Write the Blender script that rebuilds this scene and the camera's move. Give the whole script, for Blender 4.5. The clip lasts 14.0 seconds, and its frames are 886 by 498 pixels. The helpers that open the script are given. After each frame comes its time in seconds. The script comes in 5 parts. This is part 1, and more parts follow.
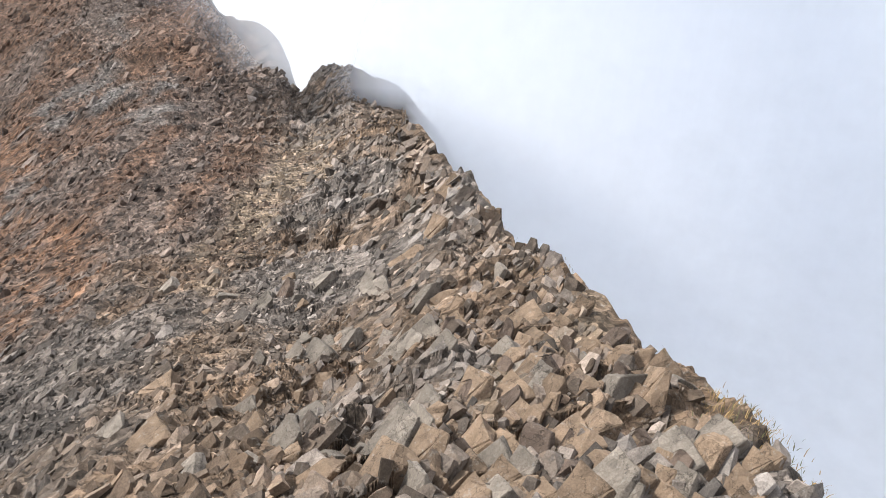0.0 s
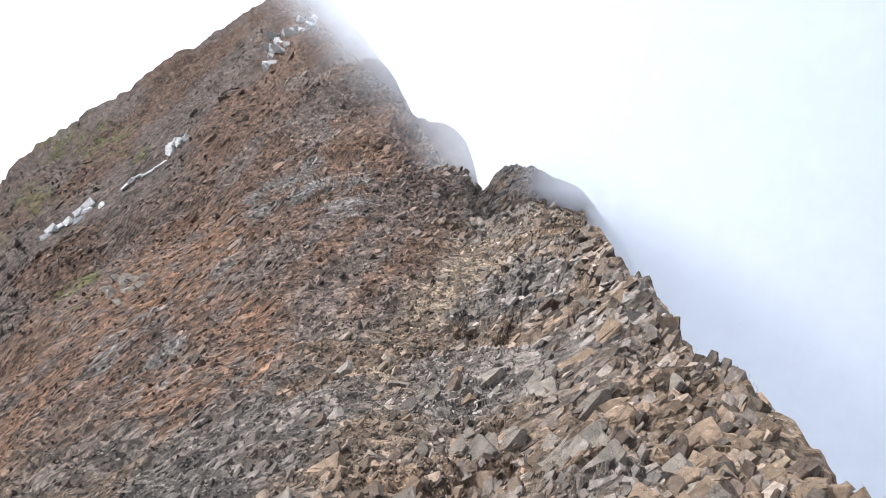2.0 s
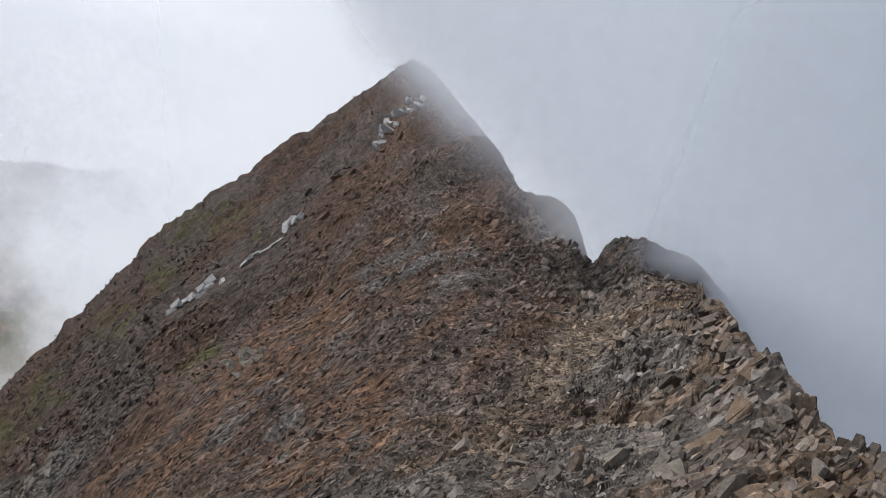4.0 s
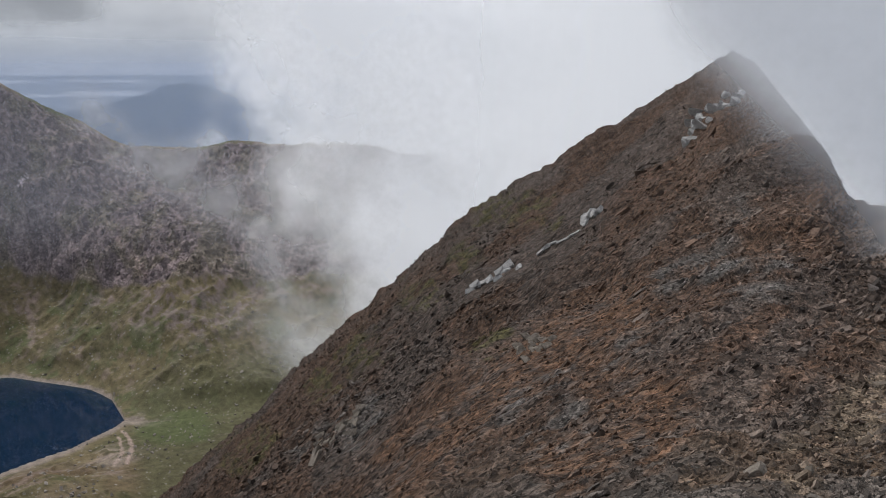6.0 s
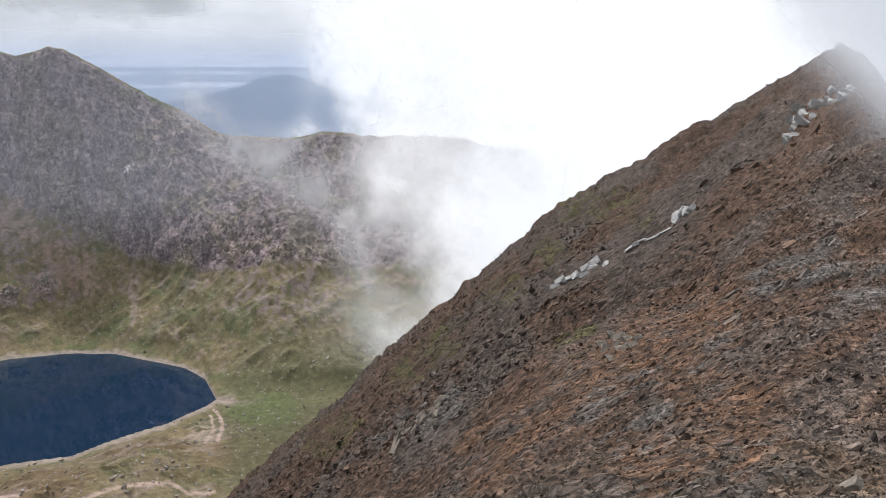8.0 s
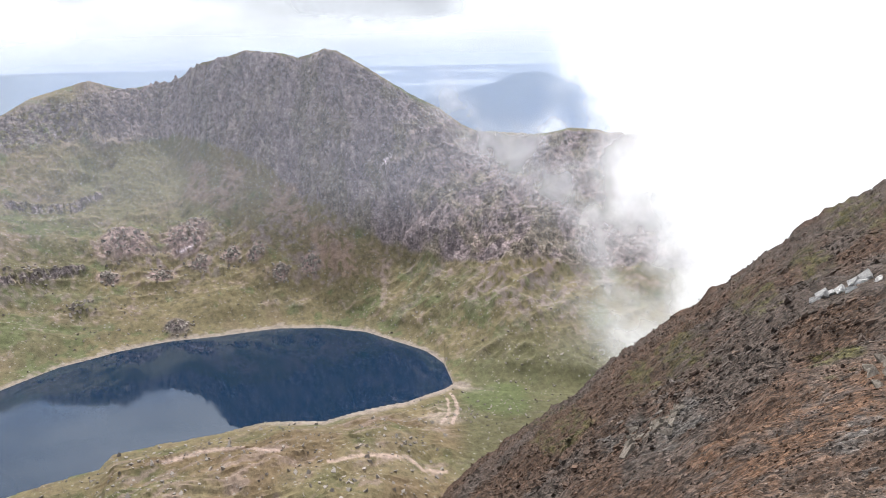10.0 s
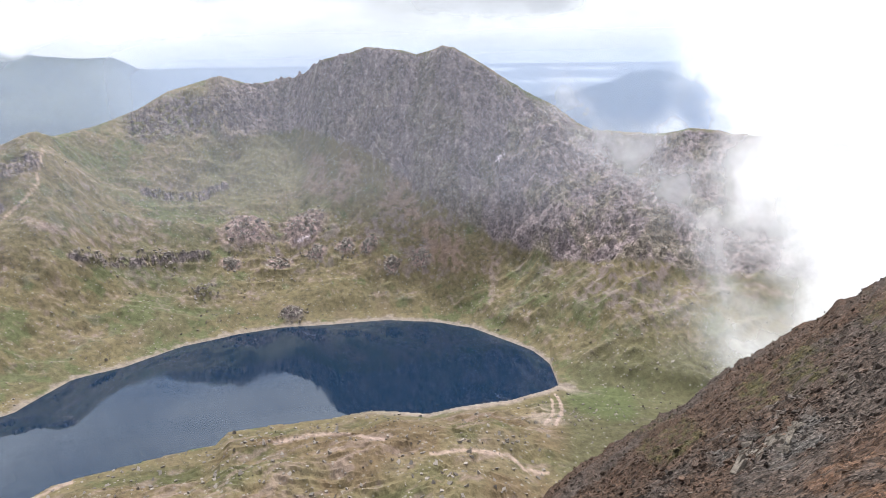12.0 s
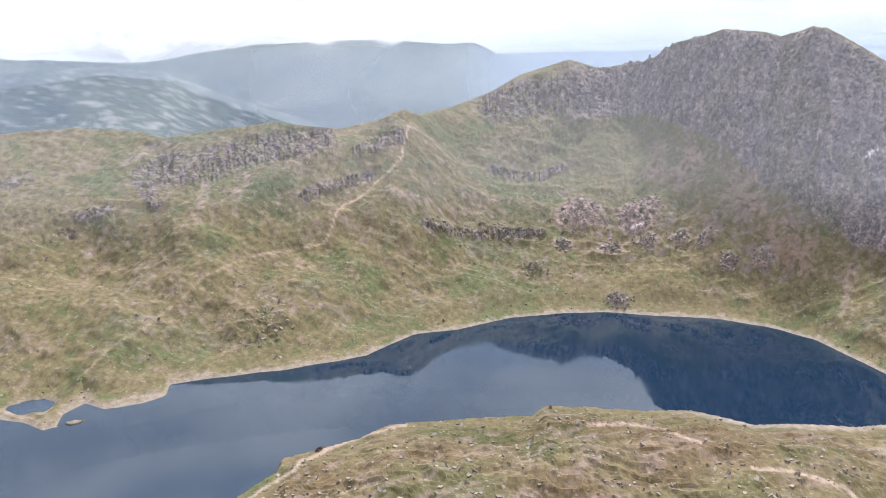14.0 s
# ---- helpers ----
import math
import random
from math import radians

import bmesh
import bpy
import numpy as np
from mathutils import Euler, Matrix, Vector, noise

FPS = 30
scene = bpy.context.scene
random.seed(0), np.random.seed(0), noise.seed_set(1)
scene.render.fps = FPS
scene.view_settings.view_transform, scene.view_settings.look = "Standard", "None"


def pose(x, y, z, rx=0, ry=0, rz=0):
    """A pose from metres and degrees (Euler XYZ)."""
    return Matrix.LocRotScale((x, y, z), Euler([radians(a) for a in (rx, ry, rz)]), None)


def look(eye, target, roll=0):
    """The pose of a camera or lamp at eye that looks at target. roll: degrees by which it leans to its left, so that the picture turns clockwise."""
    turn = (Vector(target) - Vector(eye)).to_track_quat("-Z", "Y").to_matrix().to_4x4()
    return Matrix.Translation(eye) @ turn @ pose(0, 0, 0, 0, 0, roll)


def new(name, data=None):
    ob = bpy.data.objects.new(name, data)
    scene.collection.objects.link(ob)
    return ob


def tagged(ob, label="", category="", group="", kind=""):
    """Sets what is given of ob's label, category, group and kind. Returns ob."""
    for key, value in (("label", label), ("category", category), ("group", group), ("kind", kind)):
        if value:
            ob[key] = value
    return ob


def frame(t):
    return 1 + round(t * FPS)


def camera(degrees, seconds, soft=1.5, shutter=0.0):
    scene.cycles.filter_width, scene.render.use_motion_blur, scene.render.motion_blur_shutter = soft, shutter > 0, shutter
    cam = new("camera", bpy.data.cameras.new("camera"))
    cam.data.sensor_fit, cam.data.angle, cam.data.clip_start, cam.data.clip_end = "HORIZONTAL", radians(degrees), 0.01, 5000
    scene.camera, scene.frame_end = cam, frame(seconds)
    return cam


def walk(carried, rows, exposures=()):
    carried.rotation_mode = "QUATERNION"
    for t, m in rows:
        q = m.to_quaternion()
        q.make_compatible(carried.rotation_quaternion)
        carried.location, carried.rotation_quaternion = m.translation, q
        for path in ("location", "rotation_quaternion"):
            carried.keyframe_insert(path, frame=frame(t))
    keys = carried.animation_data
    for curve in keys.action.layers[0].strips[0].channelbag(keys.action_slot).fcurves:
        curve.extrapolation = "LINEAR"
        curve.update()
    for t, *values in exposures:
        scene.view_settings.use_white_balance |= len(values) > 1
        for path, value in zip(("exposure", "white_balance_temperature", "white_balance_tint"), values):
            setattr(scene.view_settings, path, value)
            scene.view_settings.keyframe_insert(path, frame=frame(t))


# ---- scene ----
EYE = 462.0      # metres of the camera above the lake
cam = camera(59.07, 14.0, 0.5)
PATH = [
    (0.0, pose(-0.00, -0.00, EYE + 0.00, 65.57, -3.36, 0.00)),
    (0.5, pose(-0.00, -0.00, EYE + 0.00, 67.35, -2.71, 5.34)),
    (1.0, pose(-0.00, -0.00, EYE + 0.00, 68.94, -2.19, 9.30)),
    (1.5, pose(-0.00, -0.00, EYE + 0.00, 70.35, -2.13, 11.83)),
    (2.0, pose(-0.00, -0.00, EYE + 0.00, 72.12, -2.29, 13.13)),
    (2.5, pose(-0.00, -0.00, EYE + 0.00, 75.39, -1.69, 15.49)),
    (4.8, pose(-0.28, -0.14, EYE + 0.08, 77.84, -0.07, 26.49)),
    (5.0, pose(-0.28, -0.14, EYE + 0.08, 77.69, -0.35, 29.38)),
    (5.5, pose(-0.28, -0.14, EYE + 0.08, 77.19, 0.29, 37.80)),
    (6.0, pose(-0.28, -0.14, EYE + 0.08, 76.84, 0.07, 42.38)),
    (6.5, pose(-0.28, -0.14, EYE + 0.08, 76.52, -0.49, 44.59)),
    (7.0, pose(-0.28, -0.14, EYE + 0.08, 76.26, -0.41, 45.95)),
    (7.5, pose(-0.28, -0.14, EYE + 0.08, 76.25, -0.18, 47.16)),
    (8.0, pose(-0.28, -0.14, EYE + 0.08, 76.34, -0.05, 48.84)),
    (8.5, pose(-0.28, -0.14, EYE + 0.08, 76.33, 0.46, 52.66)),
    (9.0, pose(-0.28, -0.14, EYE + 0.08, 76.29, 1.05, 58.76)),
    (11.5, pose(-0.28, -0.14, EYE + 0.08, 76.12, 0.49, 71.86)),
    (12.0, pose(-0.28, -0.14, EYE + 0.08, 76.16, 0.81, 74.88)),
    (12.5, pose(-0.28, -0.14, EYE + 0.08, 76.10, 0.80, 79.90)),
    (13.0, pose(-0.28, -0.14, EYE + 0.08, 75.95, 0.64, 84.24)),
    (13.5, pose(-0.28, -0.14, EYE + 0.08, 75.62, 1.09, 90.32)),
    (14.0, pose(-0.28, -0.14, EYE + 0.08, 75.49, 1.29, 99.43)),
]
EXPOSURES = [(0, 0.74, 6350, 10), (1.5, 0.82, 6150, 10), (2.7, 0.80, 5850, 10), (4.8, -0.97, 6250, 10), (6.5, -0.56, 6250, 10), (7.5, -0.48, 6250, 10), (8.0, 0.0, 6300, 10),
             (8.5, 0.28, 6350, 10), (9.2, 0.5, 6350, 10), (11.3, 0.45, 6300, 10), (14, 0.6, 6300, 10)]
walk(cam, PATH, EXPOSURES)

# ---------------------------------------------------------------- world and sun
SUN_AZ, SUN_EL = 77.0, 50.0           # degrees left of the ridge line, degrees up
world = bpy.data.worlds.new("world")
scene.world = world
world.use_nodes = True
wn = world.node_tree.nodes
wl = world.node_tree.links
wn.clear()
w_out = wn.new("ShaderNodeOutputWorld")
w_mix = wn.new("ShaderNodeMixShader")
w_sky = wn.new("ShaderNodeTexSky")
w_sky.sky_type, w_sky.sun_disc = "NISHITA", False
w_sky.sun_elevation, w_sky.sun_rotation = radians(SUN_EL), radians(-SUN_AZ)
w_bg = wn.new("ShaderNodeBackground")
w_bg.inputs["Strength"].default_value = 0.12
w_cloud = wn.new("ShaderNodeBackground")
w_cloud.inputs["Strength"].default_value = 1.32
w_co = wn.new("ShaderNodeTexCoord")
w_map = wn.new("ShaderNodeMapping")
w_map.inputs["Scale"].default_value = (1.6, 1.6, 5.0)
w_noise = wn.new("ShaderNodeTexNoise")
w_noise.inputs["Scale"].default_value = 2.2
w_noise.inputs["Detail"].default_value = 7.0
w_noise.inputs["Roughness"].default_value = 0.52
w_ramp = wn.new("ShaderNodeValToRGB")
w_ramp.color_ramp.elements[0].position, w_ramp.color_ramp.elements[0].color = 0.38, (0.36, 0.375, 0.41, 1)
w_ramp.color_ramp.elements[1].position, w_ramp.color_ramp.elements[1].color = 0.70, (0.68, 0.70, 0.73, 1)
w_ramp.color_ramp.elements.new(0.54).color = (0.57, 0.59, 0.625, 1)
w_fac = wn.new("ShaderNodeMapRange")
w_fac.inputs["From Min"].default_value, w_fac.inputs["From Max"].default_value = 0.36, 0.50
w_fac.inputs["To Min"].default_value, w_fac.inputs["To Max"].default_value = 0.82, 1.0
wl.new(w_co.outputs["Generated"], w_map.inputs["Vector"])
wl.new(w_map.outputs["Vector"], w_noise.inputs["Vector"])
wl.new(w_noise.outputs["Fac"], w_ramp.inputs["Fac"])
wl.new(w_noise.outputs["Fac"], w_fac.inputs["Value"])
wl.new(w_ramp.outputs["Color"], w_cloud.inputs["Color"])
wl.new(w_sky.outputs["Color"], w_bg.inputs["Color"])
wl.new(w_fac.outputs["Result"], w_mix.inputs["Fac"])
wl.new(w_bg.outputs["Background"], w_mix.inputs[1])
wl.new(w_cloud.outputs["Background"], w_mix.inputs[2])
wl.new(w_mix.outputs["Shader"], w_out.inputs["Surface"])

sun_data = bpy.data.lights.new("sun", "SUN")
sun_data.energy, sun_data.angle, sun_data.color = 3.7, radians(5), (1.0, 0.95, 0.88)
sun = new("sun", sun_data)
sun_dir = Vector((-math.sin(radians(SUN_AZ)) * math.cos(radians(SUN_EL)),
                  math.cos(radians(SUN_AZ)) * math.cos(radians(SUN_EL)), math.sin(radians(SUN_EL))))
sun.matrix_world = look(sun_dir * 900 + Vector((0, 0, EYE)), (0, 0, EYE))


# ---------------------------------------------------------------- noise in numpy
def hash2(i, j, seed):
    h = (i.astype(np.int64) * 374761393 + j.astype(np.int64) * 668265263 + seed * 1442695041) & 0xFFFFFFFF
    h = ((h ^ (h >> 13)) * 1274126177) & 0xFFFFFFFF
    h = ((h ^ (h >> 16)) * 2246822519) & 0xFFFFFFFF
    return ((h ^ (h >> 15)) & 0xFFFFFF) / float(0xFFFFFF)


def vnoise(x, y, seed=0):
    """Smooth value noise, -1 to 1."""
    i, j = np.floor(x), np.floor(y)
    u, v = x - i, y - j
    u, v = u * u * u * (u * (u * 6 - 15) + 10), v * v * v * (v * (v * 6 - 15) + 10)
    a, b = hash2(i, j, seed), hash2(i + 1, j, seed)
    c, d = hash2(i, j + 1, seed), hash2(i + 1, j + 1, seed)
    return 2 * ((a * (1 - u) + b * u) * (1 - v) + (c * (1 - u) + d * u) * v) - 1


def fbm(x, y, seed=0, octaves=5, gain=0.5):
    s, a, t = 0.0, 1.0, 0.0
    for k in range(octaves):
        s, t = s + a * vnoise(x, y, seed + 17 * k), t + a
        x, y, a = x * 2.03 + 5.1, y * 2.03 - 3.7, a * gain
    return s / t


def ridged(x, y, seed=0, octaves=5, gain=0.55):
    s, a, t = 0.0, 1.0, 0.0
    for k in range(octaves):
        s, t = s + a * (1 - 2 * np.abs(vnoise(x, y, seed + 13 * k))), t + a
        x, y, a = x * 2.07 + 2.3, y * 2.07 + 9.1, a * gain
    return s / t


def ramp(h, next_h, d, next_d, wide=0.42):
    """Height near the border of two cells, which meet half-way."""
    t = np.clip((next_d - d) / wide, 0, 1)
    return (h + next_h) / 2 + (h - next_h) / 2 * t


def facets(x, y, seed=0, tilt=1.0):
    """Broken angular blocks: each cell is a tilted plane of its own. Returns height, -1 to 1 or so, and a number for each cell."""
    i, j = np.floor(x), np.floor(y)
    best, next_best = np.full(x.shape, 9.0), np.full(x.shape, 9.0)
    h, next_h, tone = np.zeros(x.shape), np.zeros(x.shape), np.zeros(x.shape)
    for di in (-1, 0, 1):
        for dj in (-1, 0, 1):
            ci, cj = i + di, j + dj
            px, py = ci + hash2(ci, cj, seed), cj + hash2(ci, cj, seed + 1)
            dx, dy = x - px, y - py
            d = dx * dx + dy * dy
            near = d < best
            tx, ty = hash2(ci, cj, seed + 2) - 0.5, hash2(ci, cj, seed + 3) - 0.5
            hh = (hash2(ci, cj, seed + 4) - 0.5) * 1.3 + tilt * (tx * dx * 1.6 + (ty + 0.25) * dy * 1.6)
            next_best, next_h = np.where(near, best, np.where(d < next_best, d, next_best)), np.where(near, h, np.where(d < next_best, hh, next_h))
            best = np.where(near, d, best)
            h = np.where(near, hh, h)
            tone = np.where(near, hash2(ci, cj, seed + 5), tone)
    return ramp(h, next_h, best, next_best), tone


def slabs(x, y, seed=0, rise=1.1):
    """Parallel slabs of broken bedrock: every cell climbs along x and breaks off sharply."""
    i, j = np.floor(x), np.floor(y)
    best, next_best = np.full(x.shape, 9.0), np.full(x.shape, 9.0)
    h, next_h, tone = np.zeros(x.shape), np.zeros(x.shape), np.zeros(x.shape)
    for di in (-1, 0, 1):
        for dj in (-1, 0, 1):
            ci, cj = i + di, j + dj
            dx, dy = x - ci - hash2(ci, cj, seed), y - cj - hash2(ci, cj, seed + 1)
            d = np.maximum(np.abs(dx), np.abs(dy)) + 0.25 * (np.abs(dx) + np.abs(dy))
            near = d < best
            steep = rise * (0.5 + hash2(ci, cj, seed + 2))
            hh = (hash2(ci, cj, seed + 4) - 0.5) * 0.9 + steep * dx + (hash2(ci, cj, seed + 3) - 0.5) * 1.1 * dy
            next_best, next_h = np.where(near, best, np.where(d < next_best, d, next_best)), np.where(near, h, np.where(d < next_best, hh, next_h))
            best, h, tone = np.where(near, d, best), np.where(near, hh, h), np.where(near, hash2(ci, cj, seed + 5), tone)
    return ramp(h, next_h, best, next_best), tone


def smooth(a, b, x):
    t = np.clip((x - a) / (b - a), 0, 1)
    return t * t * (3 - 2 * t)


def polar(az, d):
    """Plan coordinates of a place az degrees left of the ridge line, d metres away."""
    return -np.sin(np.radians(az)) * d, np.cos(np.radians(az)) * d


def streak(az, el, line, wide):
    """1 on a line of (az, el) corners, falling to 0 at its width in degrees."""
    best = np.full(np.shape(az), 99.0)
    for (a0, e0), (a1, e1) in zip(line, line[1:]):
        da, de = a1 - a0, e1 - e0
        t = np.clip(((az - a0) * da + (el - e0) * de) / max(da * da + de * de, 1e-6), 0, 1)
        best = np.minimum(best, np.hypot(az - a0 - t * da, el - e0 - t * de))
    return 1 - smooth(wide * 0.45, wide, best)


# ---------------------------------------------------------------- materials
def shader(name, rough=0.9):
    m = bpy.data.materials.new(name)
    m.use_nodes = True
    return m, m.node_tree.nodes, m.node_tree.links, m.node_tree.nodes["Principled BSDF"]


STRATA_LONG, STRATA_UP = Vector((0.55, 0.30, 0.78)).normalized(), Vector((-0.62, -0.38, 0.68)).normalized()
STRATA_UP = (STRATA_UP - STRATA_LONG * STRATA_UP.dot(STRATA_LONG)).normalized()


def broken_stone(n, l, position, long, wide, thick, upright=False):
    """Cells of shattered rock that lie along the strata: a height that tilts each cell its own way, and a number for each cell."""
    turn = n.new("ShaderNodeCombineXYZ")
    axes = (Vector((1, 0, 0)), Vector((0, 1, 0.15)), Vector((0, -0.15, 1))) if upright else (STRATA_LONG, STRATA_UP.cross(STRATA_LONG), STRATA_UP)
    for axis, key, size in zip(axes, "XYZ", (long, wide, thick)):
        dot = n.new("ShaderNodeVectorMath")
        dot.operation = "DOT_PRODUCT"
        dot.inputs[1].default_value = axis / size
        l.new(position, dot.inputs[0])
        l.new(dot.outputs["Value"], turn.inputs[key])
    cell = n.new("ShaderNodeTexVoronoi")
    cell.inputs["Scale"].default_value = 1.0
    cell.inputs["Randomness"].default_value = 0.9
    l.new(turn.outputs["Vector"], cell.inputs["Vector"])
    off = n.new("ShaderNodeVectorMath")
    off.operation = "SUBTRACT"
    l.new(turn.outputs["Vector"], off.inputs[0])
    l.new(cell.outputs["Position"], off.inputs[1])
    way = n.new("ShaderNodeVectorMath")
    way.operation = "SUBTRACT"
    way.inputs[1].default_value = (0.5, 0.5, 0.5)
    l.new(cell.outputs["Color"], way.inputs[0])
    tilt = n.new("ShaderNodeVectorMath")
    tilt.operation = "DOT_PRODUCT"
    l.new(off.outputs["Vector"], tilt.inputs[0])
    l.new(way.outputs["Vector"], tilt.inputs[1])
    part_of = n.new("ShaderNodeSeparateColor")
    l.new(cell.outputs["Color"], part_of.inputs["Color"])
    high = n.new("ShaderNodeMath")
    high.operation = "MULTIPLY_ADD"
    high.inputs[1].default_value = 0.5
    l.new(part_of.outputs["Blue"], high.inputs[0])
    l.new(tilt.outputs["Value"], high.inputs[2])
    return high.outputs[0], part_of.outputs["Red"]


def ground_material(name, grain, relief, rough=0.92, vary=0.5, cracks=0.0, single=False, lichen=0.0, broken=(), crag=False):
    """Colour from the attribute base, broken up by noise at three scales, with fine relief; grain: metres of the coarser one."""
    m, n, l, b = shader(name)
    b.inputs["Roughness"].default_value = rough
    b.inputs["Specular IOR Level"].default_value = 0.25
    co = n.new("ShaderNodeNewGeometry")
    att = n.new("ShaderNodeAttribute")
    att.attribute_name = "base"
    coarse = n.new("ShaderNodeTexNoise")
    coarse.inputs["Scale"].default_value = 1.0 / grain
    coarse.inputs["Detail"].default_value = 6.0
    coarse.inputs["Roughness"].default_value = 0.65
    fine = n.new("ShaderNodeTexNoise")
    fine.inputs["Scale"].default_value = 9.0 / grain
    fine.inputs["Detail"].default_value = 5.0
    fine.inputs["Roughness"].default_value = 0.7
    for t in (coarse, fine):
        l.new(co.outputs["Position"], t.inputs["Vector"])
    add = n.new("ShaderNodeMath")
    add.operation = "ADD"
    l.new(coarse.outputs["Fac"], add.inputs[0])
    l.new(fine.outputs["Fac"], add.inputs[1])
    ran = n.new("ShaderNodeMapRange")
    ran.inputs["From Min"].default_value, ran.inputs["From Max"].default_value = 0.72, 1.28
    ran.inputs["To Min"].default_value, ran.inputs["To Max"].default_value = 1 - vary, 1 + vary
    l.new(add.outputs[0], ran.inputs["Value"])
    mul = n.new("ShaderNodeVectorMath")
    mul.operation = "SCALE"
    l.new(att.outputs["Color"], mul.inputs[0])
    l.new(ran.outputs["Result"], mul.inputs["Scale"])
    last = mul.outputs["Vector"]
    if single:      # each stone a shade of its own
        info = n.new("ShaderNodeObjectInfo")
        shade = n.new("ShaderNodeMapRange")
        shade.inputs["To Min"].default_value, shade.inputs["To Max"].default_value = 0.72, 1.28
        l.new(info.outputs["Random"], shade.inputs["Value"])
        own = n.new("ShaderNodeVectorMath")
        own.operation = "SCALE"
        l.new(last, own.inputs[0])
        l.new(shade.outputs["Result"], own.inputs["Scale"])
        last = own.outputs["Vector"]
    # crack lines: the dark of each crack is put into the colour alone
    if cracks:
        cell = n.new("ShaderNodeTexVoronoi")
        cell.feature = "DISTANCE_TO_EDGE"
        cell.inputs["Scale"].default_value = 1 / cracks
        bend = n.new("ShaderNodeVectorMath")
        bend.operation = "MULTIPLY_ADD"
        bend.inputs[1].default_value = (cracks * 0.9,) * 3
        l.new(coarse.outputs["Color"], bend.inputs[0])
        l.new(co.outputs["Position"], bend.inputs[2])
        l.new(bend.outputs["Vector"], cell.inputs["Vector"])
        line = n.new("ShaderNodeMapRange")
        line.inputs["From Max"].default_value, line.inputs["To Min"].default_value = 0.022, 0.45
        l.new(cell.outputs["Distance"], line.inputs["Value"])
        dark = n.new("ShaderNodeVectorMath")
        dark.operation = "SCALE"
        l.new(last, dark.inputs[0])
        l.new(line.outputs["Result"], dark.inputs["Scale"])
        last = dark.outputs["Vector"]
    if lichen:
        spot = n.new("ShaderNodeTexNoise")
        spot.inputs["Scale"].default_value, spot.inputs["Detail"].default_value = 1 / lichen, 4.0
        spot.inputs["Roughness"].default_value = 0.75
        l.new(co.outputs["Position"], spot.inputs["Vector"])
        grow = n.new("ShaderNodeMapRange")
        grow.inputs["From Min"].default_value, grow.inputs["From Max"].default_value = 0.58, 0.72
        grow.inputs["To Max"].default_value = 0.42
        l.new(spot.outputs["Fac"], grow.inputs["Value"])
        mx = n.new("ShaderNodeMix")
        mx.data_type = "RGBA"
        mx.inputs["B"].default_value = (0.36, 0.355, 0.33, 1)
        l.new(grow.outputs["Result"], mx.inputs["Factor"])
        l.new(last, mx.inputs["A"])
        last = mx.outputs["Result"]
    if crag:        # upright cracks and ledges where the attribute rock says that it is bare
        bare = n.new("ShaderNodeAttribute")
        bare.attribute_name = "rock"
        blocks = []
        for long, thick, high, shade in ((8.0, 18.0, 3.5, 0.26), (3.2, 3.6, 1.2, 0.34)):
            rise, own = broken_stone(n, l, co.outputs["Position"], long, long, thick, True)
            blocks.append((rise, high))
            lot = n.new("ShaderNodeMapRange")
            lot.inputs["To Min"].default_value, lot.inputs["To Max"].default_value = 1 - shade, 1 + shade
            l.new(own, lot.inputs["Value"])
            mx = n.new("ShaderNodeMix")
            mx.data_type, mx.blend_type, mx.clamp_result = "RGBA", "MULTIPLY", False
            l.new(bare.outputs["Fac"], mx.inputs["Factor"])
            l.new(last, mx.inputs["A"])
            l.new(lot.outputs["Result"], mx.inputs["B"])
            last = mx.outputs["Result"]
        # single pale stones in the grass
        pebble = n.new("ShaderNodeTexVoronoi")
        pebble.inputs["Scale"].default_value = 0.15
        l.new(co.outputs["Position"], pebble.inputs["Vector"])
        some = n.new("ShaderNodeSeparateColor")
        l.new(pebble.outputs["Color"], some.inputs["Color"])
        small = n.new("ShaderNodeMath")
        small.operation = "MULTIPLY"
        small.inputs[1].default_value = 0.3
        l.new(some.outputs["Red"], small.inputs[0])
        inside = n.new("ShaderNodeMath")
        inside.operation = "LESS_THAN"
        l.new(pebble.outputs["Distance"], inside.inputs[0])
        l.new(small.outputs[0], inside.inputs[1])
        few = n.new("ShaderNodeMapRange")
        few.inputs["From Min"].default_value, few.inputs["From Max"].default_value, few.inputs["To Max"].default_value = 0.42, 0.56, 0.75
        l.new(coarse.outputs["Fac"], few.inputs["Value"])
        stony = n.new("ShaderNodeMath")
        stony.operation = "MULTIPLY"
        l.new(inside.outputs[0], stony.inputs[0])
        l.new(few.outputs["Result"], stony.inputs[1])
        mx = n.new("ShaderNodeMix")
        mx.data_type = "RGBA"
        mx.inputs["B"].default_value = (0.30, 0.275, 0.245, 1)
        l.new(stony.outputs[0], mx.inputs["Factor"])
        l.new(last, mx.inputs["A"])
        last = mx.outputs["Result"]
    bump = n.new("ShaderNodeBump")
    bump.inputs["Strength"].default_value = 0.7
    bump.inputs["Distance"].default_value = relief
    l.new(add.outputs[0], bump.inputs["Height"])
    normal = bump.outputs["Normal"]
    for rise, high in blocks if crag else ():
        step = n.new("ShaderNodeBump")
        step.inputs["Distance"].default_value = high
        l.new(bare.outputs["Fac"], step.inputs["Strength"])
        l.new(rise, step.inputs["Height"])
        l.new(normal, step.inputs["Normal"])
        normal = step.outputs["Normal"]
